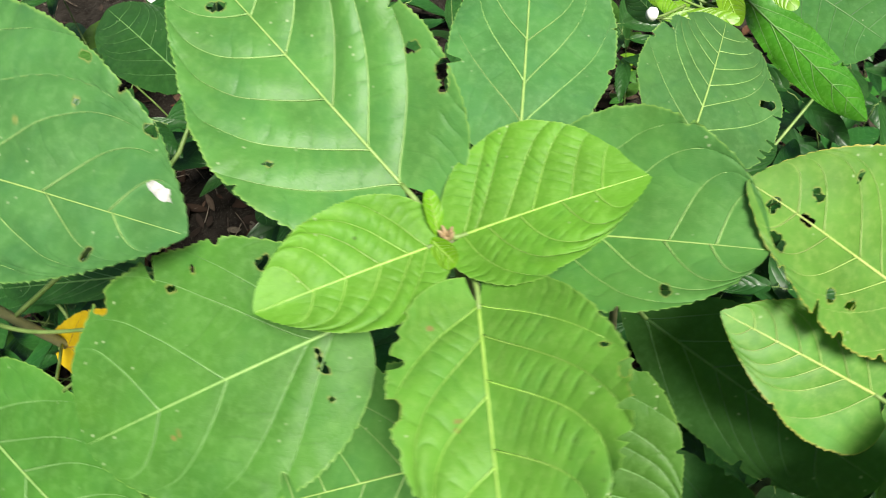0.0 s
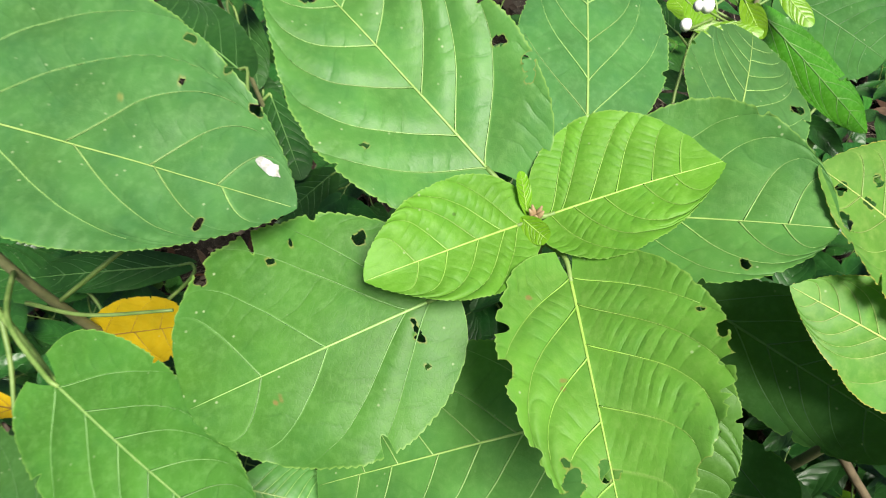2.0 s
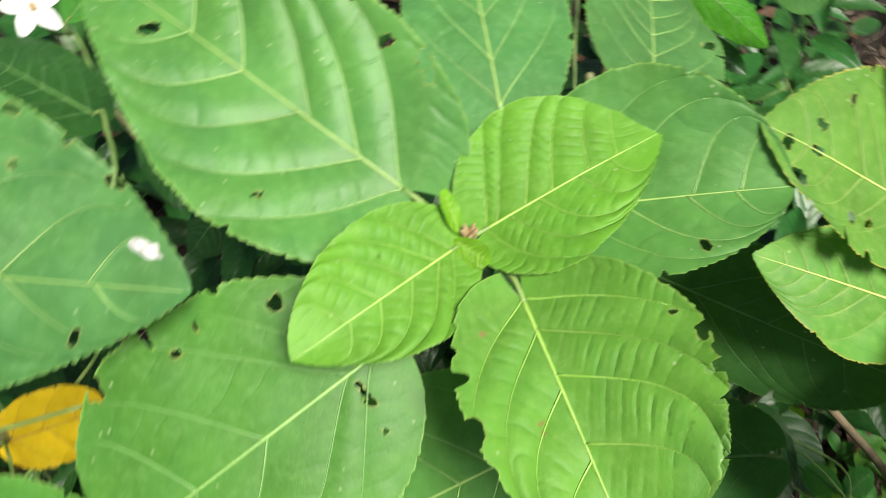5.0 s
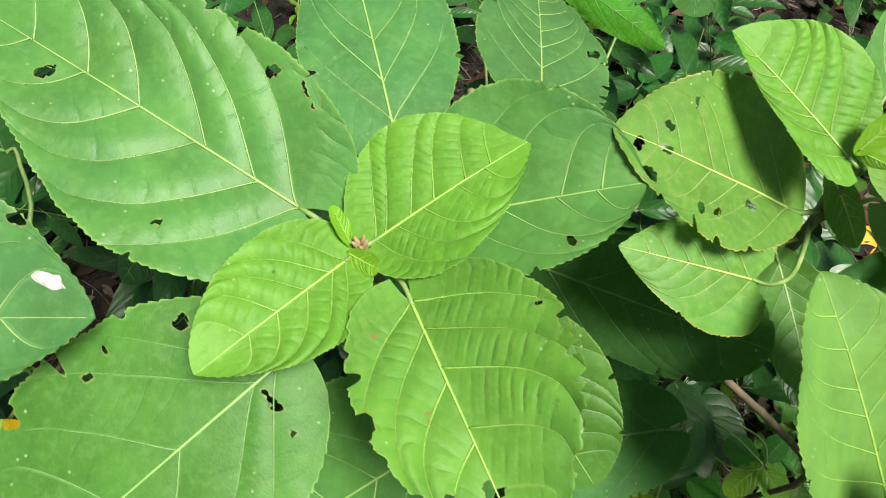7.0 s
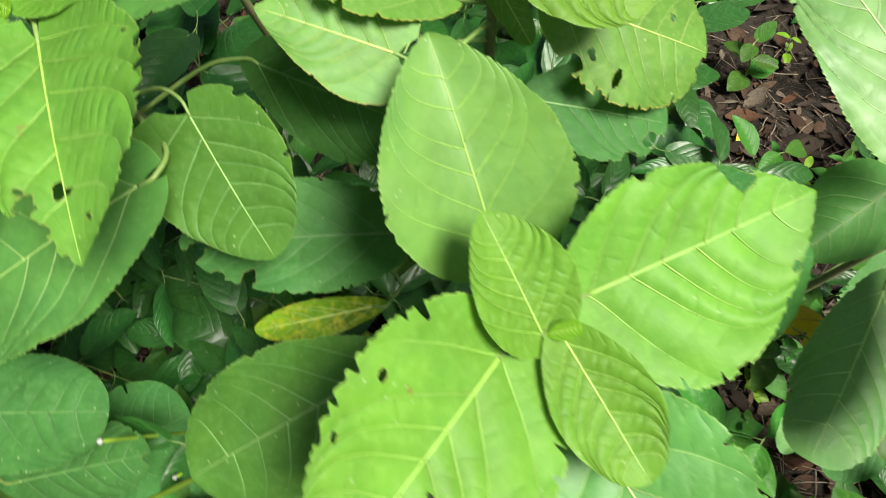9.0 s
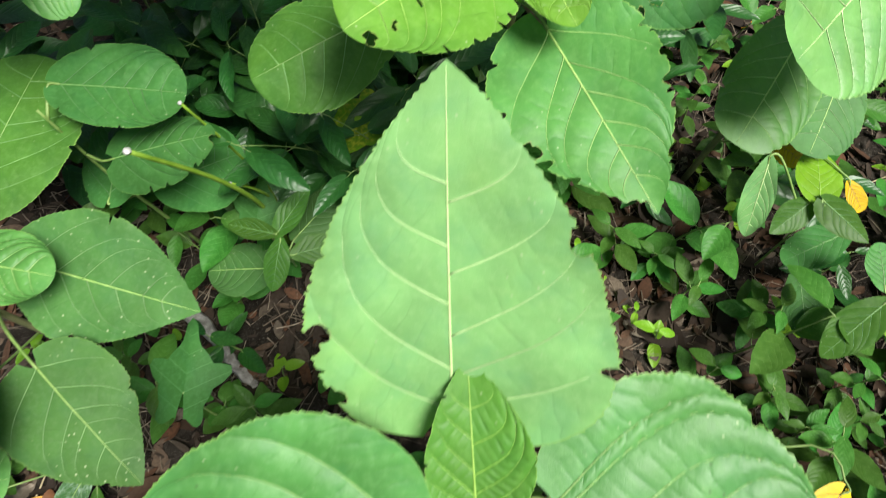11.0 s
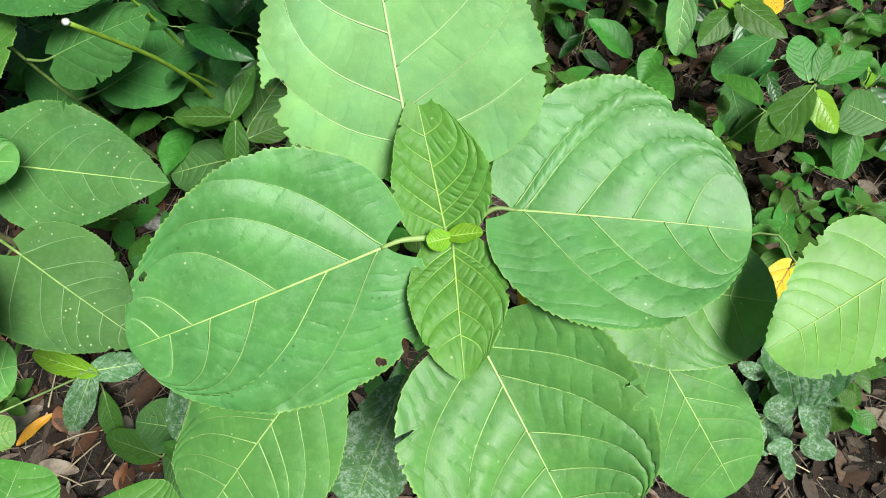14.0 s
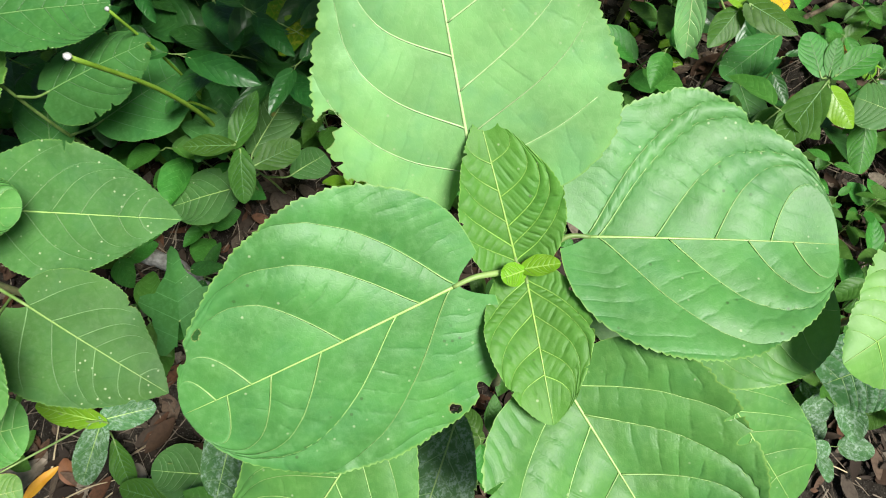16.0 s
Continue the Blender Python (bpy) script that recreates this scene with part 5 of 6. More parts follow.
leaf(pu, (0.726, -0.058, 0.230), (0.745, -0.013, 0.250), (-0.181, -0.335, 0.925), 0.027, 'herb', lift=0.08, k=1.26, teeth=0.05, quilt=0.3, m=0.45)
leaf(pu, (0.734, -0.064, 0.230), (0.812, -0.035, 0.240), (-0.066, -0.161, 0.985), 0.042, 'herb', lift=0.17, k=1.38, teeth=0.05, quilt=0.4, m=0.44)
leaf(pu, (0.710, -0.078, 0.225), (0.628, -0.150, 0.190), (-0.357, -0.047, 0.933), 0.059, 'herb', lift=0.04, k=1.26, teeth=0.05, quilt=0.5, m=0.44)
leaf(pu, (0.721, -0.085, 0.225), (0.748, -0.140, 0.200), (0.064, -0.387, 0.920), 0.047, 'fresh', lift=-0.28, k=1.1, quilt=0.3, m=0.37)
leaf(pu, (0.824, -0.131, 0.200), (0.773, -0.091, 0.200), (-0.077, -0.099, 0.992), 0.080, 'dull', lift=-0.16, k=0.9, quilt=0.4, m=0.6)
leaf(pu, (0.808, -0.107, 0.160), (0.780, -0.189, 0.130), (-0.138, -0.298, 0.944), 0.045, 'herb', lift=-0.27, k=1.15, teeth=0.05, quilt=0.4, m=0.49)
leaf(pb, (0.234, 0.207, 0.300), (0.258, 0.165, 0.280), (0.111, -0.375, 0.920), 0.038, 'fresh', lift=0.01, k=1.1, quilt=0.3, m=0.5)
leaf(pb, (0.231, 0.207, 0.300), (0.189, 0.180, 0.280), (-0.340, -0.158, 0.927), 0.031, 'fresh', lift=0.03, k=1.1, quilt=0.3, m=0.52)
leaf(pb, (0.235, 0.210, 0.300), (0.279, 0.241, 0.290), (0.142, 0.116, 0.983), 0.028, 'herb', lift=-0.27, k=1.26, teeth=0.05, quilt=0.3, m=0.6)
leaf(pb, (0.231, 0.213, 0.300), (0.205, 0.244, 0.290), (-0.137, 0.199, 0.971), 0.039, 'herb', lift=-0.25, k=1.26, teeth=0.05, quilt=0.3, m=0.54)
# -- end of leaves --


# ---------------------------------------------------------------- things on and between the tall plants
def bud(plant, at, size):
    """The folded brown tip between the youngest leaves."""
    bm = bmesh.new()
    for k in range(5):
        a = k * 2.4
        lean = Vector((math.cos(a), math.sin(a), 0)) * size * 0.45
        tube(bm, [Vector(at) - plant.foot, Vector(at) - plant.foot + lean * 0.6 + Vector((0, 0, size * 0.5)), Vector(at) - plant.foot + lean + Vector((0, 0, size))], [size * 0.22, size * 0.2, size * 0.06], 6)
    part("bud", bm, BUD, plant.root, "folded brown leaf bud")


bud(pa, (-0.187, 0.279, 0.772), 0.010)
bud(pd, (0.141, -0.394, 0.660), 0.006)
bud(pc, (0.152, 0.064, 0.709), 0.006)
bud(pb, (0.132, 0.318, 0.786), 0.006)


def bare_stalk(plant, points, r, tip=False, material=STALK):
    line = [p - plant.foot for p in glide(points, 14)]
    bm = bmesh.new()
    tube(bm, line, [r * (1.2 - 0.4 * n / 13) for n in range(14)], 8)
    stalk = part("bare_stalk", bm, material, plant.root, "thin leafless green stalk")
    if tip:
        bm = bmesh.new()
        bmesh.ops.create_icosphere(bm, subdivisions=2, radius=r * 1.25)
        for v in bm.verts:
            v.co = v.co * (1 + 0.25 * noise.noise(v.co * 700)) + line[-1]
        part("cut_end", bm, CHALK, stalk, "whitish dried end")


bare_stalk(pl, [(-0.641, 0.187, 0.60), (-0.62, 0.15, 0.575), (-0.606, 0.111, 0.55)], 0.0022)
bare_stalk(pl, [(-0.640, 0.205, 0.575), (-0.57, 0.205, 0.585), (-0.486, 0.224, 0.60)], 0.0020)
bare_stalk(pl, [(-0.656, 0.20, 0.66), (-0.55, 0.15, 0.66), (-0.481, 0.119, 0.694)], 0.0028)
CUT = plain_material("olive_stalk", (0.12, 0.23, 0.014), (0.19, 0.31, 0.03), 50.0, 0.5)
bare_stalk(pf, [(-0.20, 0.05, 0.03), (-0.195, 0.035, 0.22), (-0.206, -0.005, 0.38), (-0.236, -0.059, 0.534)], 0.0034, True, CUT)
bare_stalk(pf, [(-0.18, 0.07, 0.03), (-0.185, 0.055, 0.20), (-0.196, 0.04, 0.27), (-0.210, 0.018, 0.326)], 0.0022, True, CUT)
bare_stalk(pf, [(-0.21, 0.09, 0.03), (-0.205, 0.085, 0.20), (-0.21, 0.06, 0.36), (-0.221, 0.038, 0.484)], 0.0022, True, CUT)
bare_stalk(pb, [(0.06, 0.28, 0.60), (0.091, 0.261, 0.56), (0.225, 0.186, 0.42), (0.24, 0.18, 0.25), (0.235, 0.20, 0.0)], 0.0035, material=BARK)


def bird_lime(seat, x, y, size):
    """A white splash that dried on a leaf."""
    m, blade = seat
    bm = bmesh.new()
    rings = []
    centre = None
    for i in range(7):
        ring = []
        for k in range(22):
            a = 2 * math.pi * k / 22
            r = size * (i / 6) * (1 + 0.3 * noise.noise(Vector((math.cos(a) * 1.7, math.sin(a) * 1.7, 3.0))) + 0.14 * noise.noise(Vector((math.cos(a) * 4, math.sin(a) * 4, 7.0))))
            px, py = x + r * (0.85 * math.cos(a) + 0.6 * math.sin(a)), y + r * math.sin(a) * 1.75
            u = py / blade.length
            hw = blade.outline(u, 1 if px > 0 else -1)
            p = blade.at(u, px / hw)
            p.z += 0.0004 + 0.0012 * (1 - (i / 6) ** 2) + 0.0004 * noise.noise(Vector((px, py, 0)) * 500)
            ring.append(bm.verts.new(p))
        rings.append(ring)
    bm.faces.new(rings[0])
    for a, b in zip(rings, rings[1:]):
        for k in range(22):
            bm.faces.new((a[k], a[(k + 1) % 22], b[(k + 1) % 22], b[k]))
    bmesh.ops.remove_doubles(bm, verts=bm.verts, dist=1e-6)
    ob = part("bird_dropping", bm, CHALK)
    ob.matrix_world = m
    tagged(ob, "white dried bird dropping splashed on a large leaf", "bird dropping")


# ---------------------------------------------------------------- herbs on the ground
def herb(name, label, leaves, height, length, ratio, style, rng, spread=1.0, category="herb", lobed=False, rise=0.35, group="herbs on the ground", k=1.1):
    """A small plant with leaves in crossed pairs up a thin stem."""
    root = tagged(new(name), label, category, group)
    bend = Vector((rng.gauss(0, 0.12), rng.gauss(0, 0.12), 0)) * height
    line = [Vector((0, 0, -0.012)) + bend * (f * f) + Vector((0, 0, (height + 0.012) * f)) for f in (n / 9 for n in range(10))]
    stem = bmesh.new()
    tube(stem, line, [0.0016 - 0.0009 * n / 9 for n in range(10)], 6)
    pairs = leaves // 2
    for n in range(leaves):
        SEED[0] += 1
        f = 1.0 if pairs < 2 else 0.35 + 0.65 * (n // 2) / (pairs - 1)
        size = length * rng.uniform(0.8, 1.15) * (1.15 - 0.55 * (f - 0.35) / 0.65 * (0.6 if leaves > 4 else 0.2))
        seat = line[min(9, int(f * 9))]
        a = (n // 2) * math.pi / 2 * 1.05 + (n % 2) * math.pi + rng.gauss(0, 0.25)
        out = Vector((math.cos(a), math.sin(a), rise + rng.gauss(0, 0.2))).normalized()
        base = seat + out * size * 0.18 * spread
        tip = base + (out + Vector((0, 0, -0.18))).normalized() * size
        normal = Vector((rng.gauss(0, 0.15) - 0.3 * math.cos(a), rng.gauss(0, 0.15) - 0.3 * math.sin(a), 1))
        blade = Blade(size, size * ratio * rng.uniform(0.85, 1.15), m=rng.uniform(0.34, 0.44), k=k, lift=rng.uniform(0.0, 0.4), quilt=0.5, arch=rng.uniform(-0.02, 0.08), droop=rng.uniform(0, 0.15), teeth=0.045, seed=SEED[0], cordate=0.16 if lobed else 0.03)
        data = blade_mesh(blade, 30, 12)
        data.materials.append(SKIN[style])
        ob = new("leaf", data)
        ob.parent = root
        ob.matrix_basis = leaf_frame(base, tip, normal)
        tube(stem, [seat, (seat + base) / 2 + Vector((0, 0, -0.002)), base + out * 0.002], [0.0008, 0.0007, 0.0006], 5)
    part("stem", stem, STALK, root)
    return root


rng = random.Random(11)
KINDS = [
    herb("herb", "small green herb with pointed opposite leaves", 8, 0.10, 0.046, 0.50, "herb", rng, k=1.6),
    herb("herb", "low green herb with rounded leaves on soil", 6, 0.07, 0.036, 0.75, "herb", rng, k=1.2),
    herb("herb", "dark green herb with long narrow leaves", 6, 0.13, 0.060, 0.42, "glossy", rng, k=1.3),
    herb("herb", "fresh light-green seedling among the litter", 4, 0.05, 0.026, 0.62, "fresh", rng),
    herb("herb", "green herb with broad toothed leaves", 6, 0.15, 0.062, 0.58, "herb", rng, k=1.45),
    herb("herb", "bushy green herb with many small leaves", 10, 0.12, 0.034, 0.55, "herb", rng, k=1.5),
]
# undergrowth: deep shade is coloured into the leaves
SHRUB = [
    herb("undergrowth_shrub", "glossy-leaved shrub, leaves coloured dark for the shade above", 10, 0.36, 0.105, 0.36, "glossy", rng, category="shrub", group="dark undergrowth", k=1.25, rise=0.15),
    herb("undergrowth_shrub", "broad-leaved undergrowth, leaves coloured dark for deep shade", 8, 0.28, 0.115, 0.6, "glossy", rng, category="shrub", group="dark undergrowth", rise=0.1),
]


def put(thing, x, y, turn, size):
    return copy_thing(thing, Matrix.Translation((x, y, ground_height(x, y))) @ Euler((rng.gauss(0, 0.08), rng.gauss(0, 0.08), turn)).to_matrix().to_4x4() @ Matrix.Scale(size, 4))


def scatter(kinds, weights, count, box, sizes, gap, taken):
    tries = 0
    while count and tries < 6000:
        tries += 1
        x, y = rng.uniform(box[0], box[2]), rng.uniform(box[1], box[3])
        if any((x - a) ** 2 + (y - b) ** 2 < gap * gap for a, b in taken):
            continue
        taken.append((x, y))
        put(rng.choices(kinds, weights)[0], x, y, rng.uniform(0, 6.3), rng.uniform(*sizes))
        count -= 1


def place_first(things, spots):
    for thing, (x, y) in zip(things, spots):
        thing.location = (x, y, ground_height(x, y))


place_first(KINDS, [(0.62, -0.18), (0.47, -0.30), (0.75, 0.05), (0.55, 0.22), (0.86, -0.12), (0.66, 0.30)])
place_first(SHRUB, [(-0.42, 0.52), (-0.30, 0.45)])
taken = [(0.62, -0.18), (0.47, -0.30), (0.75, 0.05), (0.55, 0.22), (0.86, -0.12), (0.66, 0.30)]
taken += [(-0.155, -0.026), (-0.47, -0.34), (-0.33, -0.43), (0.63, 0.055), (0.742, -0.055), (0.60, 0.05), (0.68, 0.03), (0.70, -0.10), (-0.20, 0.03), (-0.10, 0.0), (-0.2, -0.08), (-0.43, -0.40), (-0.50, -0.42), (-0.55, -0.40), (-0.40, -0.46), (-0.57, -0.46)]
scatter(KINDS, [6, 1, 2, 3, 4, 4], 140, (0.28, -0.55, 1.35, 0.60), (0.7, 1.5), 0.055, taken)
scatter(KINDS, [5, 3, 3, 2, 3, 3], 58, (-0.5, -0.10, 0.45, 0.55), (0.9, 1.5), 0.065, taken)
scatter(KINDS, [4, 4, 1, 3, 2, 3], 30, (-0.62, -0.60, 0.30, -0.10), (0.7, 1.3), 0.07, taken)
scatter(KINDS, [4, 3, 3, 2, 4, 4], 50, (-0.3, 0.55, 1.3, 1.5), (0.9, 1.7), 0.09, taken)
scatter(KINDS, [4, 3, 3, 2, 4, 4], 60, (-1.5, -1.2, 1.9, 1.9), (0.9, 1.6), 0.16, taken)
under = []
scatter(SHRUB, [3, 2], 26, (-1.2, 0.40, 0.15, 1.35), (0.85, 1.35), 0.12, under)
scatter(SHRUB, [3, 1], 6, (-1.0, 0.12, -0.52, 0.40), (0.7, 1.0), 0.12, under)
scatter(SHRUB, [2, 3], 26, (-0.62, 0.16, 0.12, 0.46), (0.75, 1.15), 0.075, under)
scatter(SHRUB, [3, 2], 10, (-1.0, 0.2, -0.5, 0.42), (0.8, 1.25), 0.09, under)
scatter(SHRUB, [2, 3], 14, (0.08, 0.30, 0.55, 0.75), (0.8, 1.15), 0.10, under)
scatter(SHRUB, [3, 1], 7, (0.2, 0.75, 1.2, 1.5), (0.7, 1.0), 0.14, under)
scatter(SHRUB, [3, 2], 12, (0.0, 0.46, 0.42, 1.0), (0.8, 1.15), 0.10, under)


# ---------------------------------------------------------------- flowering shrubs
def petal(bm, centre, out, up, length):
    side = out.cross(up).normalized()
    rows = []
    for i in range(6):
        f = i / 5
        w = length * 0.30 * math.sin(math.pi * (0.08 + 0.86 * f)) ** 0.7
        mid = centre + out * length * f + up * length * (0.25 * f - 0.35 * f * f)
        rows.append([bm.verts.new(mid + side * w * v + up * length * 0.06 * v * v) for v in (-1, -0.5, 0, 0.5, 1)])
    for a, b in zip(rows, rows[1:]):
        for k in range(4):
            bm.faces.new((a[k], a[k + 1], b[k + 1], b[k]))


def blossom(plant, at, up, size):
    """An open white flower of five petals on a thin stalk."""
    at, up = Vector(at) - plant.foot, Vector(up).normalized()
    bm = bmesh.new()
    bmesh.ops.create_icosphere(bm, subdivisions=2, radius=size * 0.09)
    for v in bm.verts:
        v.co += at
    heart = part("flower", bm, BUD, plant.root, "white five-petalled flower")
    a = up.cross(Vector((1, 0, 0))).normalized()
    b = up.cross(a)
    for k in range(5):
        bm = bmesh.new()
        angle = 2 * math.pi * k / 5 + 0.3
        petal(bm, at, math.cos(angle) * a + math.sin(angle) * b, up, size * 0.5)
        part("petal", bm, WHITE, heart)


def flower_bud(plant, at, r, material, label):
    bm = bmesh.new()
    bmesh.ops.create_icosphere(bm, subdivisions=3, radius=r)
    for v in bm.verts:
        v.co = Vector((v.co.x, v.co.y, v.co.z * 1.2)) * (1 + 0.12 * noise.noise(v.co * 300)) + Vector(at) - plant.foot
    part("flower_bud", bm, material, plant.root, label)


YELLOW_BUD = plain_material("yellow_bud", (0.50, 0.46, 0.04), (0.62, 0.58, 0.10), 150.0, 0.5)
flower_bud(ps, (-0.090, 0.608, 0.680), 0.0058, WHITE, "round white flower bud")
flower_bud(ps, (-0.071, 0.642, 0.680), 0.0068, WHITE, "round white flower bud")
flower_bud(ps, (-0.080, 0.640, 0.680), 0.0050, WHITE, "round white flower bud")
flower_bud(ps, (0.015, 0.720, 0.660), 0.0055, YELLOW_BUD, "small yellow flower bud")
flower_bud(ps, (0.003, 0.722, 0.664), 0.0050, YELLOW_BUD, "small yellow flower bud")
flower_bud(ps, (0.007, 0.735, 0.662), 0.0045, YELLOW_BUD, "small yellow flower bud")
bare_stalk(ps, [(-0.035, 0.672, 0.64), (-0.06, 0.65, 0.665), (-0.071, 0.642, 0.676)], 0.0012)
bare_stalk(ps, [(-0.06, 0.65, 0.66), (-0.08, 0.62, 0.67), (-0.090, 0.608, 0.676)], 0.0012)
bare_stalk(ps, [(-0.025, 0.685, 0.645), (-0.005, 0.70, 0.655), (0.015, 0.720, 0.658)], 0.0014)
blossom(pw, (-0.604, 0.588, 0.665), (0.25, -0.45, 0.85), 0.058)


# ---------------------------------------------------------------- lobed leaves near the ground
def lobed_plant(base, tip, width, normal, style, label):
    """A leaf of three blunt lobes on one upright stalk."""
    base, tip = Vector(base), Vector(tip)
    foot = Vector((base.x + 0.02, base.y + 0.02, 0)) + Vector((0, 0, ground_height(base.x, base.y) - 0.01))
    root = tagged(new("lobed_herb"), label, "herb", "lobed herbs")
    root.location = foot
    length = (tip - base).length
    co, faces, uvs = [], [], []
    for j in range(49):
        a = -math.pi * 0.93 + 1.86 * math.pi * j / 48
        lobe = max(math.exp(-((a / 0.42) ** 2)), 0.9 * math.exp(-(((abs(a) - 1.15) / 0.40) ** 2)), 0.62 * math.exp(-(((abs(a) - 2.35) / 0.6) ** 2)), 0.52 + 0.14 * math.cos(a))
        for i in range(9):
            r = lobe * i / 8
            x, y = width * 0.85 * r * math.sin(a), length * (0.22 + 0.78 * r * math.cos(a))
            co.append(Vector((x, y, 0.10 * length * (r * r) * math.sin(a * 3 + 1) - 0.12 * abs(x))))
            uvs.append((min(1, max(0, y / length)), 0.5 + 0.5 * max(-1, min(1, x / width))))
    for j in range(48):
        for i in range(8):
            faces.append((j * 9 + i, j * 9 + i + 1, j * 9 + i + 10, j * 9 + i + 9))
    data = bpy.data.meshes.new("leaf")
    data.from_pydata(co, [], faces)
    layer = data.uv_layers.new(name="UVMap")
    layer.data.foreach_set("uv", [c for q in faces for n in q for c in uvs[n]])
    data.uv_layers.new(name="veins").data.foreach_set("uv", [c for q in faces for n in q for c in (2 + 5 * (uvs[n][0] - 0.4 * abs(2 * uvs[n][1] - 1)), abs(co[n].x) + 0.3 * co[n].y)])
    data.materials.append(SKIN[style])
    data.shade_smooth()
    ob = new("leaf", data)
    ob.parent = root
    ob.matrix_basis = Matrix.Translation(-foot) @ leaf_frame(base, tip, normal)
    bm = bmesh.new()
    tube(bm, [p - foot for p in glide([foot, (foot + base) / 2 + Vector((0.01, 0, 0.02)), base + (tip - base) * 0.2], 10)], [0.0016] * 10, 7)
    part("leaf_stalk", bm, STALK, root)


# ---------------------------------------------------------------- fallen leaves that can be told apart
def fallen_leaf(x, y, turn, length, ratio, material, label, tilt=0.12, lift=0.0):
    SEED[0] += 1
    blade = Blade(length, length * ratio, m=0.45, k=1.15, lift=0.35, quilt=0.8, arch=0.10, teeth=0.01, seed=SEED[0])
    data = blade_mesh(blade, 40, 16)
    data.materials.append(material)
    ob = tagged(new("fallen_leaf", data), label, "leaf", "fallen leaves")
    ob.matrix_world = Matrix.Translation((x, y, ground_height(x, y) + 0.006 + lift)) @ Euler((tilt, tilt * 0.5, turn)).to_matrix().to_4x4()


bird_lime(lime_seat, -0.0196, 0.3008, 0.0048)
BROWN = plain_material("dry_leaf", (0.085, 0.066, 0.046), (0.23, 0.19, 0.145), 45.0, 0.8, 0.5)
RUST = plain_material("rusty_leaf", (0.13, 0.045, 0.015), (0.22, 0.09, 0.03), 45.0, 0.7, 0.5)
ORANGE = plain_material("orange_leaf", (0.50, 0.22, 0.006), (0.62, 0.33, 0.02), 45.0, 0.6, 0.4)
fallen_leaf(-0.600, -0.436, -0.95, 0.072, 0.25, ORANGE, "narrow orange fallen leaf on the soil")
fallen_leaf(-0.575, -0.385, 2.2, 0.085, 0.5, BROWN, "large grey-brown dead leaf on the soil")
fallen_leaf(-0.520, -0.425, 0.4, 0.045, 0.6, RUST, "rusty red dead leaf on the soil")
fallen_leaf(-0.530, -0.470, 2.6, 0.07, 0.4, BROWN, "curled brown dead leaf on the soil")
fallen_leaf(-0.50, -0.49, 1.3, 0.06, 0.42, BROWN, "curled grey-brown dead leaf on the soil")
fallen_leaf(-0.62, -0.40, 0.5, 0.055, 0.5, BROWN, "flat grey-brown dead leaf on the soil")
fallen_leaf(-0.42, -0.49, 2.9, 0.04, 0.5, RUST, "small rusty dead leaf on the soil")
fallen_leaf(-0.418, -0.445, 0.2, 0.035, 0.8, BROWN, "small tan dead leaf on the soil")
fallen_leaf(0.580, -0.580, 1.9, 0.05, 0.55, RUST, "rusty brown dead leaf beside the herbs")
fallen_leaf(0.690, 0.625, -0.4, 0.065, 0.5, ORANGE, "bright yellow fallen leaf among herbs")
fallen_leaf(0.95, 0.10, 1.2, 0.06, 0.55, ORANGE, "yellow fallen leaf among herbs")
fallen_leaf(0.80, 0.42, 0.7, 0.10, 0.5, BROWN, "large tan dead leaf on bare soil")
fallen_leaf(0.86, 0.24, 2.0, 0.08, 0.5, BROWN, "tan dead leaf on bare soil")
fallen_leaf(0.50, 0.62, 1.0, 0.07, 0.5, RUST, "rusty dead leaf on bare soil")

lobed_plant((-0.272, -0.275, 0.19), (-0.268, -0.144, 0.21), 0.085, (0.05, -0.15, 1), "shaded", "dark green lobed leaf on an upright stalk")
lobed_plant((-0.205, -0.005, 0.215), (-0.197, 0.088, 0.24), 0.062, (0.05, -0.15, 1), "shaded", "dark green lobed leaf on an upright stalk")
lobed_plant((0.001, 0.166, 0.25), (-0.133, 0.200, 0.26), 0.085, (0.05, -0.2, 1), "mottled", "lobed leaf mottled green and yellow")
DUSTY = herb("dusty_herb", "low herb whose leaves carry a whitish film", 4, 0.07, 0.055, 0.7, "dusty", rng, group="dusty herbs", k=0.95)
DUSTY.location = (0.67, -0.515, ground_height(0.67, -0.515))
DUSTY.scale = (1.05, 1.05, 1.05)
for x, y, turn, size in ((0.59, -0.52, 2.4, 0.9), (0.63, -0.575, 1.5, 0.8), (0.50, -0.50, 0.2, 0.9), (0.62, -0.47, 0.9, 0.8), (0.56, -0.55, 3.6, 0.7)):
    put(DUSTY, x, y, turn, size)
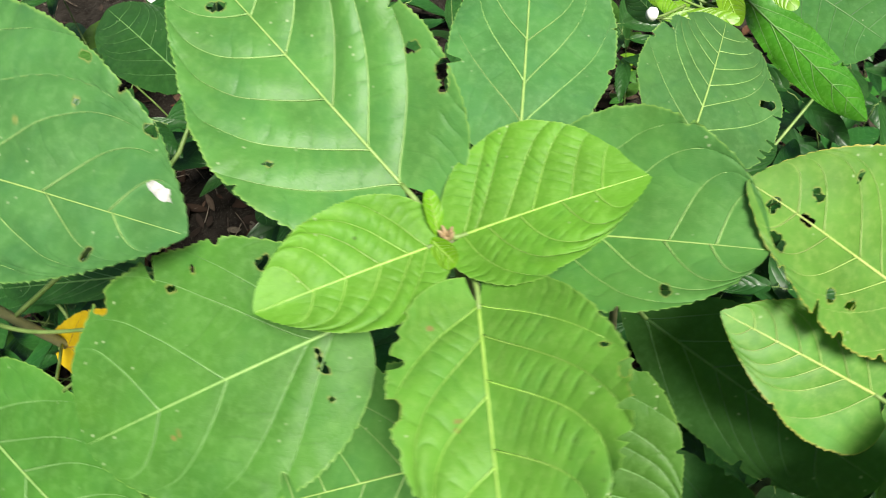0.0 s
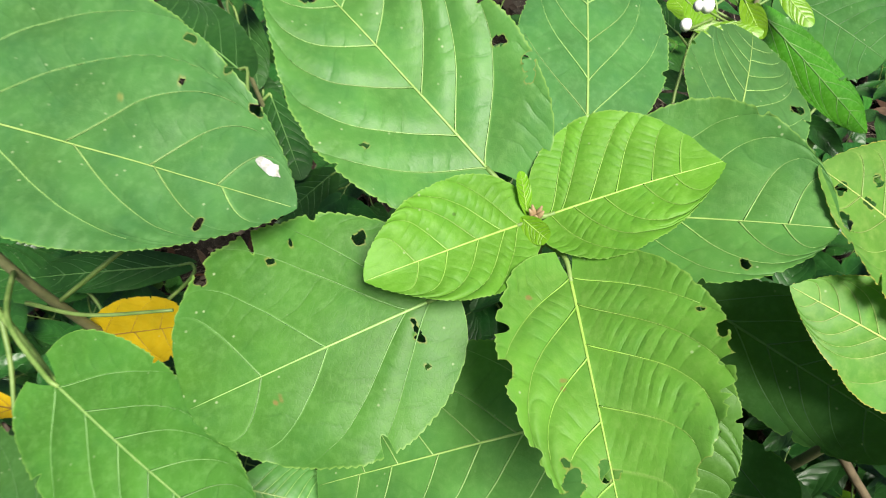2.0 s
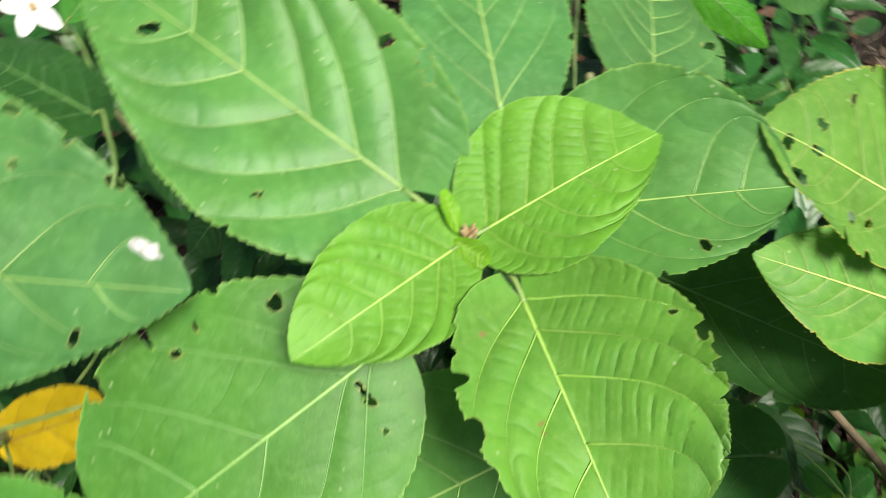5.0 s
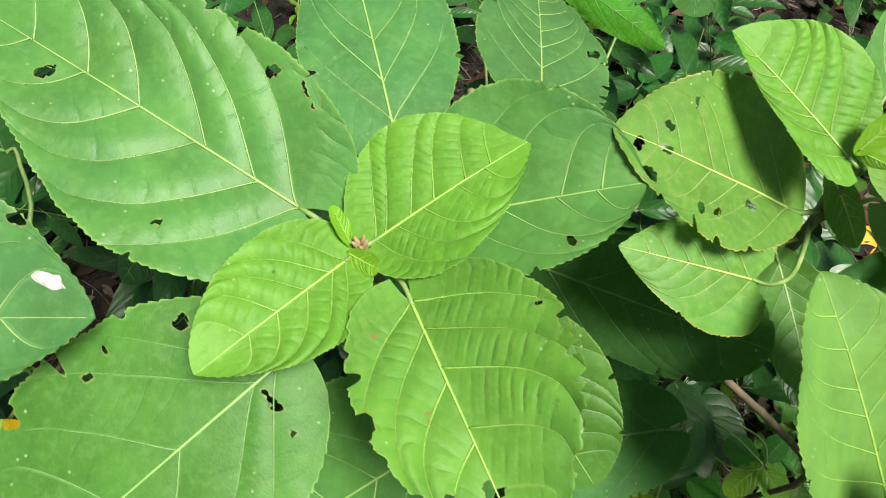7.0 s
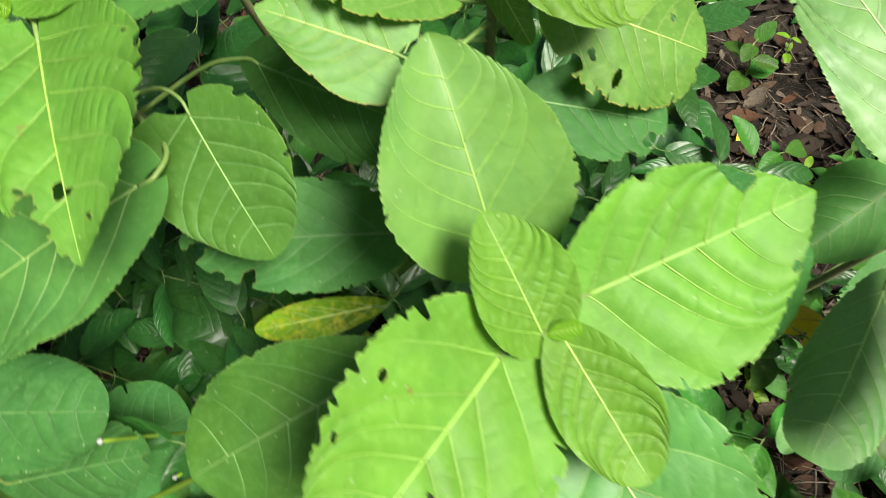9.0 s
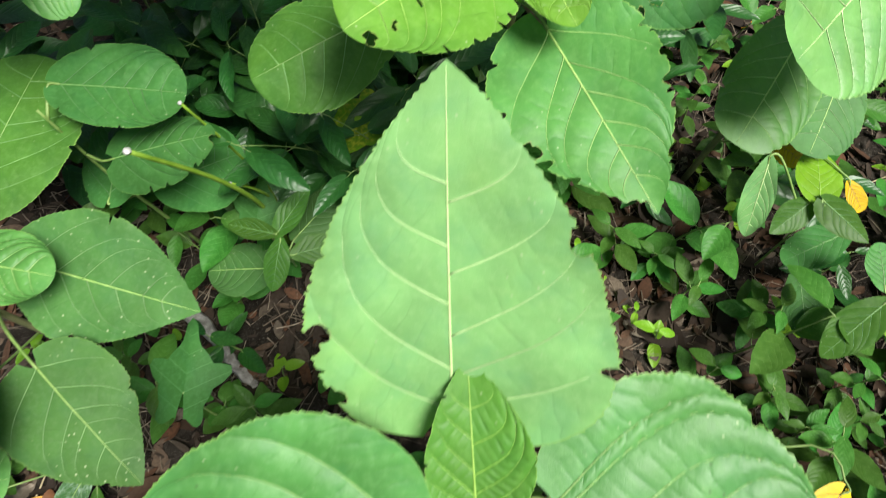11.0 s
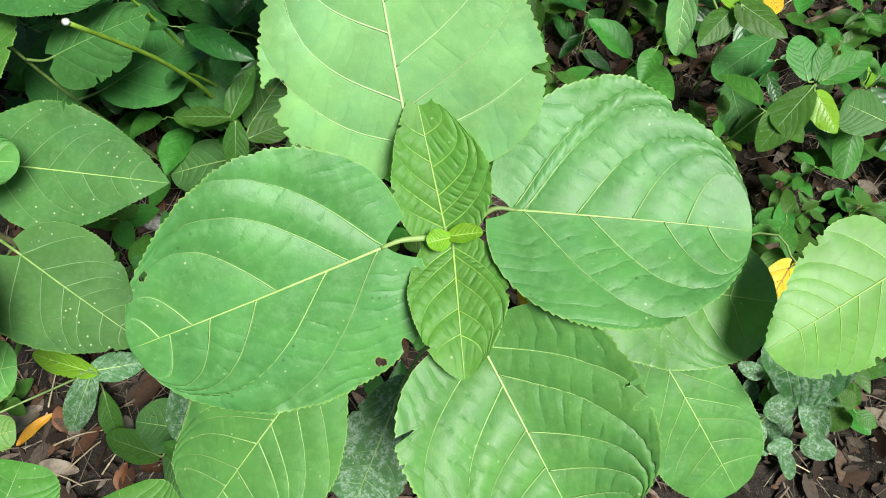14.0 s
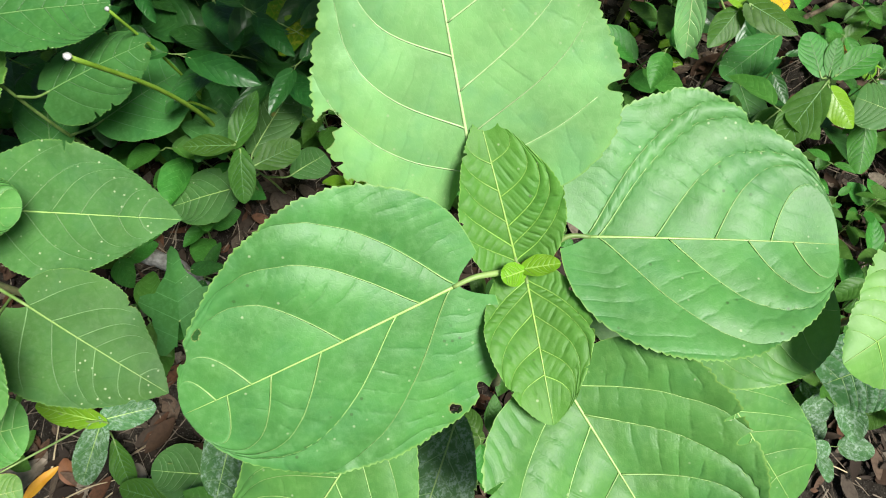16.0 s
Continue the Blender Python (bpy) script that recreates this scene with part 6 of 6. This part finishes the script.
# a weathered stick and straws
GREY = plain_material("weathered_wood", (0.09, 0.085, 0.075), (0.34, 0.33, 0.31), 55.0, 0.85, 0.9, 0.003, fine=140.0)
STRAW = plain_material("dry_straw", (0.30, 0.24, 0.13), (0.46, 0.38, 0.24), 60.0, 0.7, 0.4)


def stick(name, points, r, material, label, category, taper=0.5):
    """A bent knotty stick on the soil."""
    line = [Vector((x, y, ground_height(x, y) + z)) for x, y, z in points]
    foot = line[0].copy()
    line = [p - foot for p in glide(line, 24)]
    bm = bmesh.new()
    tube(bm, line, [r * (1 - taper * n / 23) * (1 + 0.25 * noise.noise(Vector((n * 0.6, foot.x * 50, 0)))) for n in range(24)], 10)
    for v in bm.verts:
        v.co += Vector((noise.noise(v.co * 60), noise.noise(v.co * 60 + Vector((5, 0, 0))), noise.noise(v.co * 60 + Vector((0, 7, 0))))) * r * 0.35
    ob = part(name, bm, material)
    ob.location = foot
    tagged(ob, label, category)


stick("dead_wood", [(-0.40, -0.06, 0.012), (-0.34, -0.10, 0.022), (-0.29, -0.15, 0.016), (-0.23, -0.205, 0.008)], 0.016, GREY, "weathered grey piece of dead wood on soil", "dead wood")
stick("stick", [(0.86, 0.16, 0.05), (0.93, 0.19, 0.035), (1.03, 0.235, 0.02)], 0.0055, BARK, "brown dry stick lying among the herbs", "stick")
stick("stick", [(-0.36, -0.36, 0.01), (-0.40, -0.385, 0.014), (-0.44, -0.40, 0.008)], 0.0028, BARK, "thin dark stick on the litter", "stick")
for k, (x, y, turn, size) in enumerate(((0.93, 0.14, -0.9, 0.13), (0.86, 0.23, 0.5, 0.12), (-0.47, -0.46, 0.6, 0.10), (-0.43, -0.47, 0.9, 0.08), (-0.50, -0.44, 0.2, 0.09), (-0.55, -0.36, 1.4, 0.09), (0.62, -0.60, -0.5, 0.14), (0.98, 0.05, 1.2, 0.12), (-0.52, -0.50, -0.4, 0.08))):
    out = Vector((math.cos(turn), math.sin(turn), 0)) * size / 2
    stick("straw", [(x - out.x, y - out.y, 0.012), (x + 0.004, y + 0.004, 0.02), (x + out.x, y + out.y, 0.014)], 0.0014, STRAW, "dry straw-coloured stalk lying on soil", "straw", 0.3)
